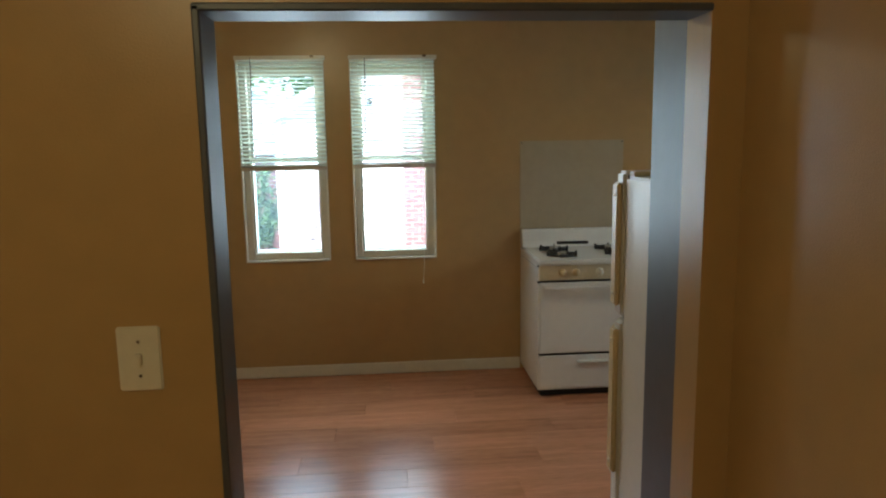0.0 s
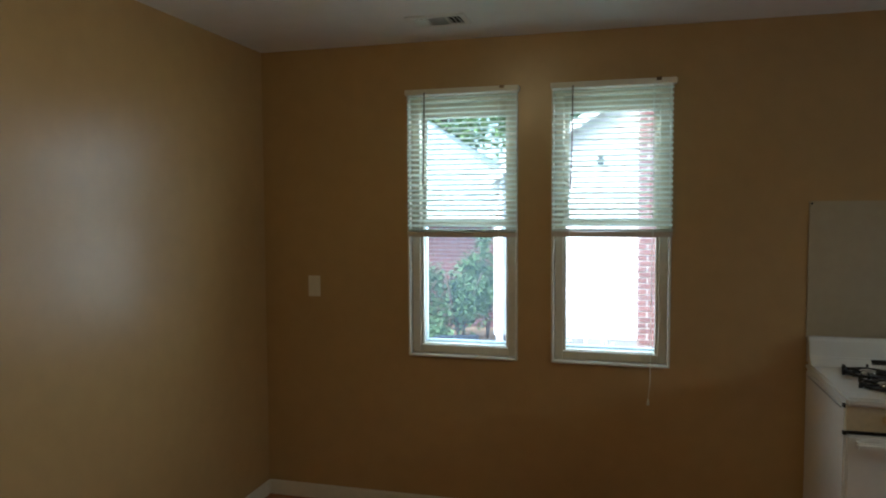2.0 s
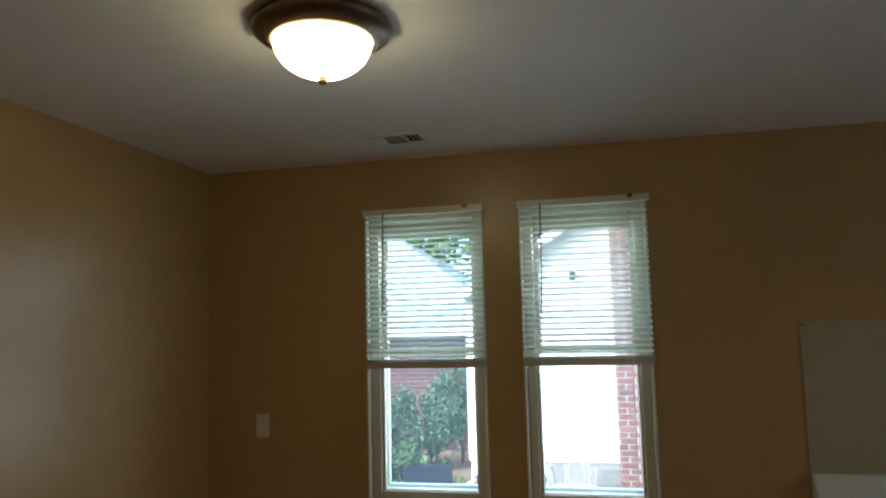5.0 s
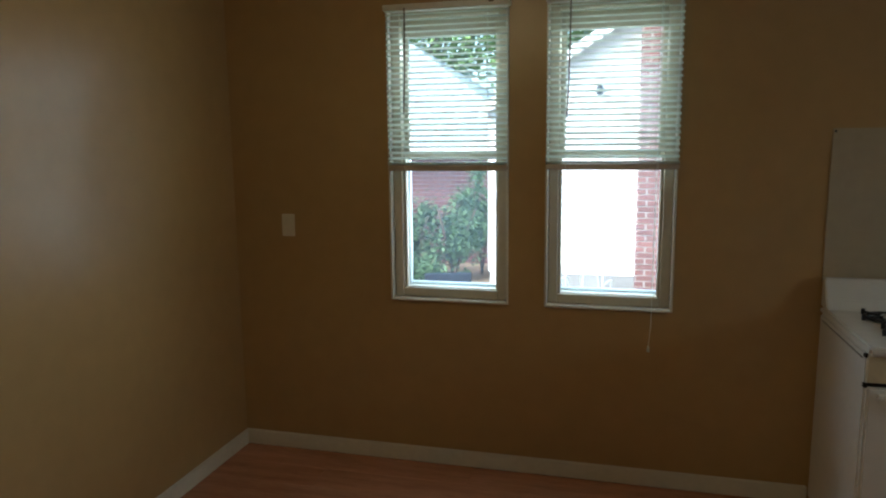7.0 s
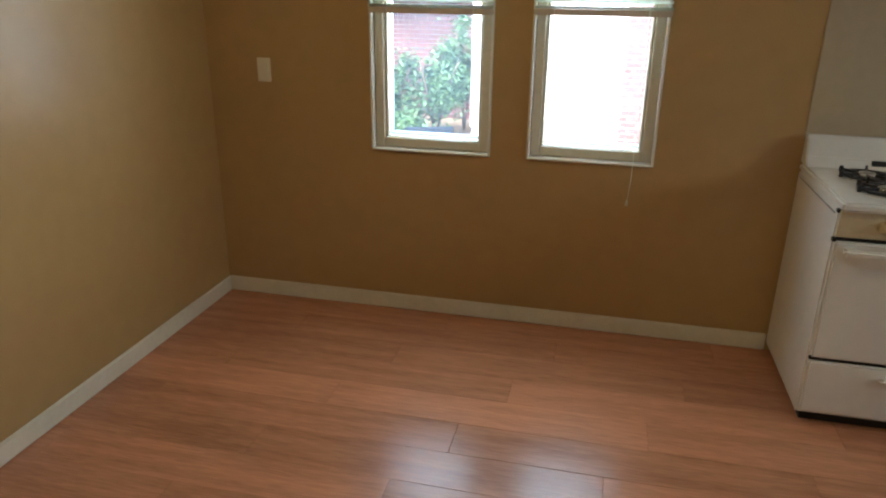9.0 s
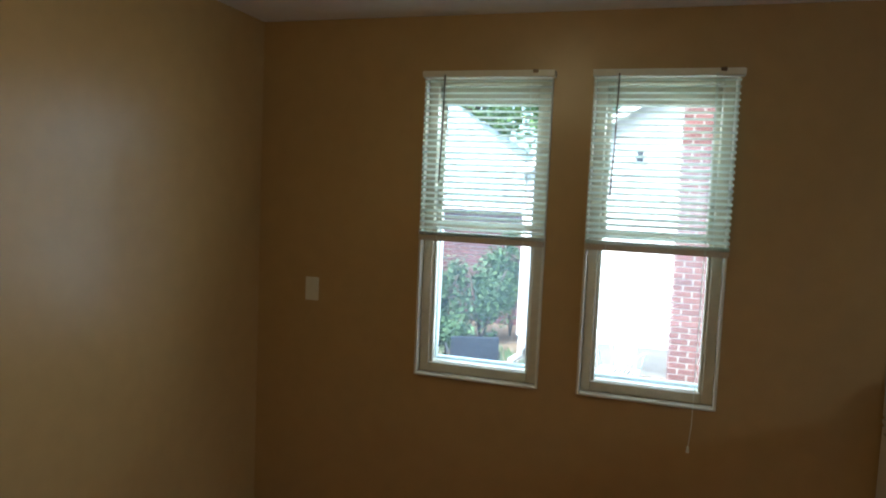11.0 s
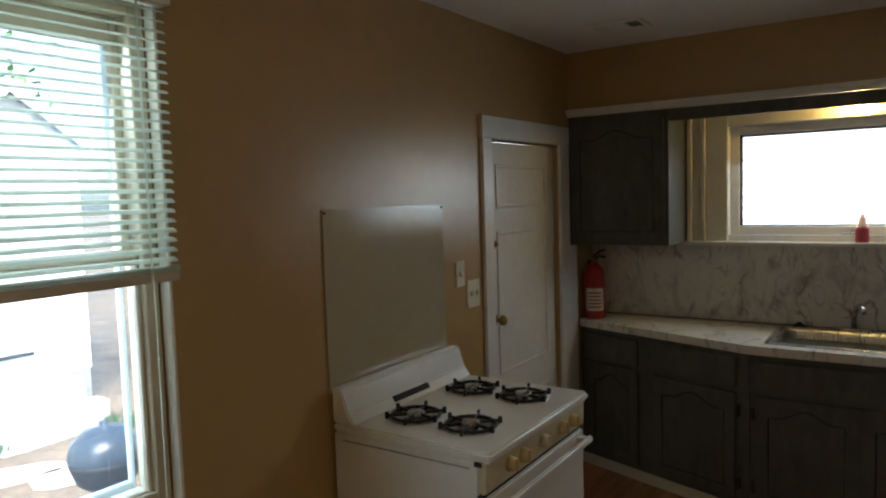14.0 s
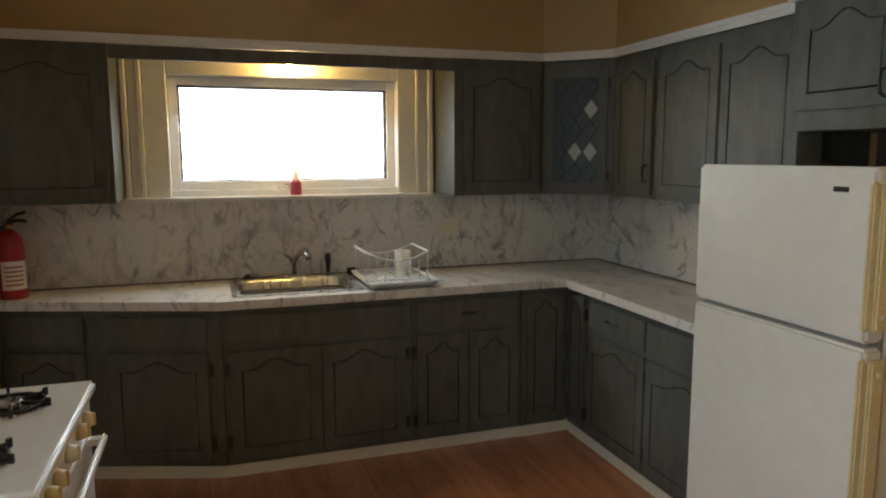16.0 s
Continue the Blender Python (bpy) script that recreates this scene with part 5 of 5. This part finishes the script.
for k, (x, y, w, d, a) in enumerate(((1.9, 9.8, 0.95, 0.48, -20), (2.35, 9.32, 0.75, 0.4, -30), (2.75, 8.75, 1.15, 0.44, -20), (3.3, 8.2, 0.9, 0.5, -20), (3.65, 9.45, 1.2, 0.4, 8), (0.9, 9.4, 0.9, 0.6, 0), (0.1, 9.5, 0.8, 0.55, 8), (-0.55, 8.9, 0.7, 0.5, 20), (1.2, 8.5, 0.8, 0.5, -10))):
    flagstone(x, y, w, d, a, 20 + k)

# patio table, umbrella, chairs
TX, TY, TZ = 0.33, 6.78, 0.12
tb = thing("patio_table", "round glass patio table with a pale metal rim", "table", at=(TX, TY, G))
TH = TZ - G
part("tabletop", lathe([(0, TH - 0.008), (0.50, TH - 0.008), (0.50, TH), (0, TH)], 48), M_TABLEGLASS, tb, "pale green glass top")
part("rim", tube([(0.505 * math.cos(t), 0.505 * math.sin(t), TH - 0.006) for t in [2 * math.pi * k / 40 for k in range(40)]], 0.014, 8, True), M_PATIO, tb)
for k in range(4):
    a = radians(45 + 90 * k)
    part("leg", tube([(0.46 * math.cos(a), 0.46 * math.sin(a), TH - 0.02), (0.36 * math.cos(a), 0.36 * math.sin(a), TH * 0.4), (0.44 * math.cos(a), 0.44 * math.sin(a), 0.0)], 0.014, 8), M_PATIO, tb)
um = thing("patio_umbrella", "closed mauve umbrella with ruffled tiers on its pole", "umbrella", at=(TX, TY, G))
part("pole", tube([(0, 0, 0), (0, 0, 2.16)], 0.019, 10), M_PATIO, um)
part("base", lathe([(0, 0), (0.2, 0), (0.2, 0.04), (0.06, 0.07), (0.03, 0.16), (0, 0.16)], 24), M_CONC, um)
part("finial", lathe([(0, 2.15), (0.03, 2.17), (0.02, 2.21), (0, 2.23)], 12), M_PATIO, um)


def tier(z0, z1, r0, r1, seed):
    """One draped tier of folded cloth."""
    bm = bmesh.new()
    rnd = random.Random(seed)
    n, rows = 72, 5
    ph = rnd.uniform(0, 6.28)
    rings = []
    for i in range(rows + 1):
        u = i / rows
        ring = []
        for k in range(n):
            a = 2 * math.pi * k / n
            fold = 1 + (0.09 + 0.06 * u) * math.sin(8 * a + 0.4 * seed) + 0.07 * u * math.sin(17 * a + ph)
            r = (r0 + (r1 - r0) * u) * fold
            zz = z0 + (z1 - z0) * u + 0.02 * u * math.sin(8 * a + 1.5) + 0.012 * u * math.sin(23 * a + ph)
            ring.append(bm.verts.new((r * math.cos(a), r * math.sin(a), zz)))
        rings.append(ring)
    for a, b in zip(rings, rings[1:]):
        for k in range(n):
            bm.faces.new((a[k], b[k], b[(k + 1) % n], a[(k + 1) % n])).smooth = True
    return bm


tz = [2.12 - 0.1425 * k for k in range(9)]
tr_ = [0.05, 0.095, 0.125, 0.15, 0.172, 0.192, 0.212, 0.23, 0.25]
for k in range(8):
    part("cloth_tier", tier(tz[k] + 0.05, tz[k + 1] - 0.03, tr_[k] * 0.86, tr_[k + 1], k), M_CLOTH, um)


def metal_chair(x, y, yaw):
    e = thing("patio_chair", "white metal patio chair with a looped back", "chair", "patio chairs")
    e.matrix_world = pose(x, y, G, 0, 0, yaw)
    part("seat", join(tube([(-0.22, -0.2, 0.43), (0.22, -0.2, 0.43), (0.24, 0.2, 0.44), (-0.24, 0.2, 0.44)], 0.011, 8, True), Bs([(-0.21 + 0.05 * k, -0.2, 0.425, -0.19 + 0.05 * k, 0.2, 0.435) for k in range(9)])), M_PATIO, e)
    for sx in (-1, 1):
        part("back_post", tube([(sx * 0.22, 0.2, 0.0), (sx * 0.22, 0.18, 0.43), (sx * 0.24, 0.26, 0.8), (sx * 0.22, 0.30, 0.92)], 0.012, 8), M_PATIO, e)
        part("leg", tube([(sx * 0.22, -0.2, 0.43), (sx * 0.23, -0.23, 0.0)], 0.012, 8), M_PATIO, e)
        part("arm", tube([(sx * 0.24, 0.24, 0.66), (sx * 0.27, 0.0, 0.66), (sx * 0.26, -0.2, 0.62), (sx * 0.22, -0.2, 0.43)], 0.011, 8), M_PATIO, e)
        part("back_loop", tube([(sx * 0.10 + 0.09 * math.cos(t), 0.22 + 0.05 * math.sin(t) * 0.8 + 0.03, 0.66 + 0.2 * math.sin(t)) for t in [2 * math.pi * k / 18 for k in range(18)]], 0.008, 6, True), M_PATIO, e)
    part("top_rail", tube([(-0.22, 0.30, 0.92), (0, 0.31, 0.9), (0.22, 0.30, 0.92)], 0.012, 8), M_PATIO, e)


metal_chair(0.72, 8.75, 172)


def navy_chair(x, y, yaw):
    e = thing("folding_chair", "dark navy mesh patio chair on the grass", "chair")
    e.matrix_world = pose(x, y, G, 0, 0, yaw)
    bk = B(-0.26, -0.012, 0.0, 0.26, 0.012, 0.4, 0.008)
    bk.transform(Matrix.Translation((0, 0.24, 0.42)) @ Matrix.Rotation(radians(-14), 4, "X"))
    part("backrest", bk, M_NAVY, e)
    part("seat", B(-0.26, -0.24, 0.40, 0.26, 0.24, 0.425, 0.008), M_NAVY, e)
    for sx in (-1, 1):
        part("frame_tube", tube([(sx * 0.28, -0.26, 0.0), (sx * 0.28, -0.24, 0.6), (sx * 0.28, 0.25, 0.62), (sx * 0.28, 0.2, 0.42), (sx * 0.28, 0.3, 0.0)], 0.013, 8), M_BLACK, e)


navy_chair(-0.85, 8.35, 200)

gr = thing("kettle_grill", "black kettle barbecue grill on three legs", "grill", at=(2.78, 6.95, G))
part("kettle", lathe([(0, 0.36), (0.12, 0.38), (0.22, 0.46), (0.27, 0.60), (0.275, 0.64), (0.26, 0.645), (0, 0.645)], 28), M_BLACK, gr)
# black lid; its bluish highlight is mixed into the base colour
part("lid", lathe([(0.278, 0.647), (0.28, 0.67), (0.25, 0.78), (0.15, 0.87), (0.03, 0.89), (0.03, 0.93), (0, 0.93)], 28), mat("black_lid_highlight_tint", (0.05, 0.065, 0.09), 0.25), gr)
for k in range(3):
    a = radians(90 + 120 * k)
    part("leg", tube([(0.14 * math.cos(a), 0.14 * math.sin(a), 0.41), (0.27 * math.cos(a), 0.27 * math.sin(a), 0.0)], 0.012, 8), M_BLACK, gr)
gr.scale = (0.88, 0.88, 0.88)
for x, y, r in ((2.38, 10.15, 0.09), (2.66, 10.1, 0.06)):
    o = tagged(part("white_pot", lathe([(0, 0), (r * 0.7, 0), (r, r * 1.1), (r, r * 1.7), (r * 0.85, r * 1.7), (r * 0.8, r * 0.9), (0, r * 0.8)], 18), M_PLASTIC), "small white pot standing on the soil", "pot", "white pots")
    o.location = (x, y, G)

# neighbour's wall beyond the sink window
nh = thing("neighbour_house", "white clapboard side wall close outside the sink window", "house", at=(8.4, 0, 0))
part("wall", B(0.02, -6.0, G, 0.3, 9.0, 4.4), M_SIDING, nh)
z = G
while z < 4.3:
    bm = bmesh.new()
    pr = [(-0.024, z), (-0.004, z + 0.134), (0.019, z + 0.134), (0.019, z)]
    p0 = [bm.verts.new((xx, -6.0, zz)) for xx, zz in pr]
    p1 = [bm.verts.new((xx, 9.0, zz)) for xx, zz in pr]
    bm.faces.new(p0)
    bm.faces.new(p1[::-1])
    for k in range(4):
        bm.faces.new((p0[k], p0[(k + 1) % 4], p1[(k + 1) % 4], p1[k]))
    bmesh.ops.recalc_face_normals(bm, faces=bm.faces[:])
    part("siding_board", bm, M_SIDING, nh)
    z += 0.13

# ---- repeated pieces: bricks of the chimney ----
bs = B(-0.102, -0.006, -0.031, 0.102, 0.05, 0.031, 0.003, 1)
bh = B(-0.049, -0.006, -0.031, 0.049, 0.05, 0.031, 0.003, 1)
m1, m2 = bpy.data.meshes.new("brick"), bpy.data.meshes.new("half_brick")
for bm, me in ((bs, m1), (bh, m2)):
    bm.to_mesh(me)
    bm.free()
    me.materials.append(M_BRICK)
for r in range(70):
    z = 0.036 + r * 0.0765
    row = ((m1, 0.116), (m1, 0.344)) if r % 2 else ((m2, 0.056), (m1, 0.23), (m2, 0.404))
    for me, x in row:
        o = new("brick", me)
        o.parent = ch
        o.location = (x, random.uniform(-0.002, 0.002), z)
side = bmesh.new()
for r in range(70):
    z = 0.036 + r * 0.0765
    for sx in (0, 1):
        for k in range(3):
            y0 = 0.012 + k * 0.108
            x0, x1 = (-0.004, 0.05) if sx == 0 else (CW - 0.05, CW + 0.004)
            box_into(side, x0, y0, z - 0.031, x1, y0 + 0.098, z + 0.031)
o = part("side_bricks", side, M_BRICKS, ch)
o["kind"] = "stuff"

# ---- floor planks, running east to west ----
fl = thing("floor", "red-brown wood laminate plank floor, semi-gloss", "floor", kind="structure")
part("underlay", Bs([(XW, YD, -0.1, XE, YN, -0.012), (XW, -3.0, -0.1, 1.70, YD, -0.012)]), M_GAP, fl)
PW, PL = 0.192, 1.285
pl = bmesh.new()
box_into(pl, -PL / 2 + 0.0005, -PW / 2 + 0.0005, -0.0115, PL / 2 - 0.0005, PW / 2 - 0.0005, 0.0)
bmesh.ops.bevel(pl, geom=[e for e in pl.edges if all(v.co.z > -0.001 for v in e.verts)], offset=0.0006, segments=1, affect="EDGES")
pm = bpy.data.meshes.new("plank")
pl.to_mesh(pm)
pl.free()
pm.materials.append(M_PLANK)


def cut_plank(a, b):
    bm = bmesh.new()
    box_into(bm, a + 0.0005, -PW / 2 + 0.0005, -0.0115, b - 0.0005, PW / 2 - 0.0005, 0.0)
    me = bpy.data.meshes.new("plank")
    bm.to_mesh(me)
    bm.free()
    me.materials.append(M_PLANK)
    return me


for r in range(int((YN + 3.0) / PW)):
    y = YN - 0.004 - PW * (r + 0.5)
    end = XE if y > 0.3 else 1.70
    for k in range(-1, 6):
        a = XW + (k + (r * 0.437) % 1.0) * PL
        lo, hi = max(a, XW), min(a + PL, end)
        if hi - lo < 0.03:
            continue
        o = new("plank", pm if hi - lo > PL - 0.001 else cut_plank(lo - a - PL / 2, hi - a - PL / 2))
        o.parent = fl
        o.location = (a + PL / 2, y, 0)
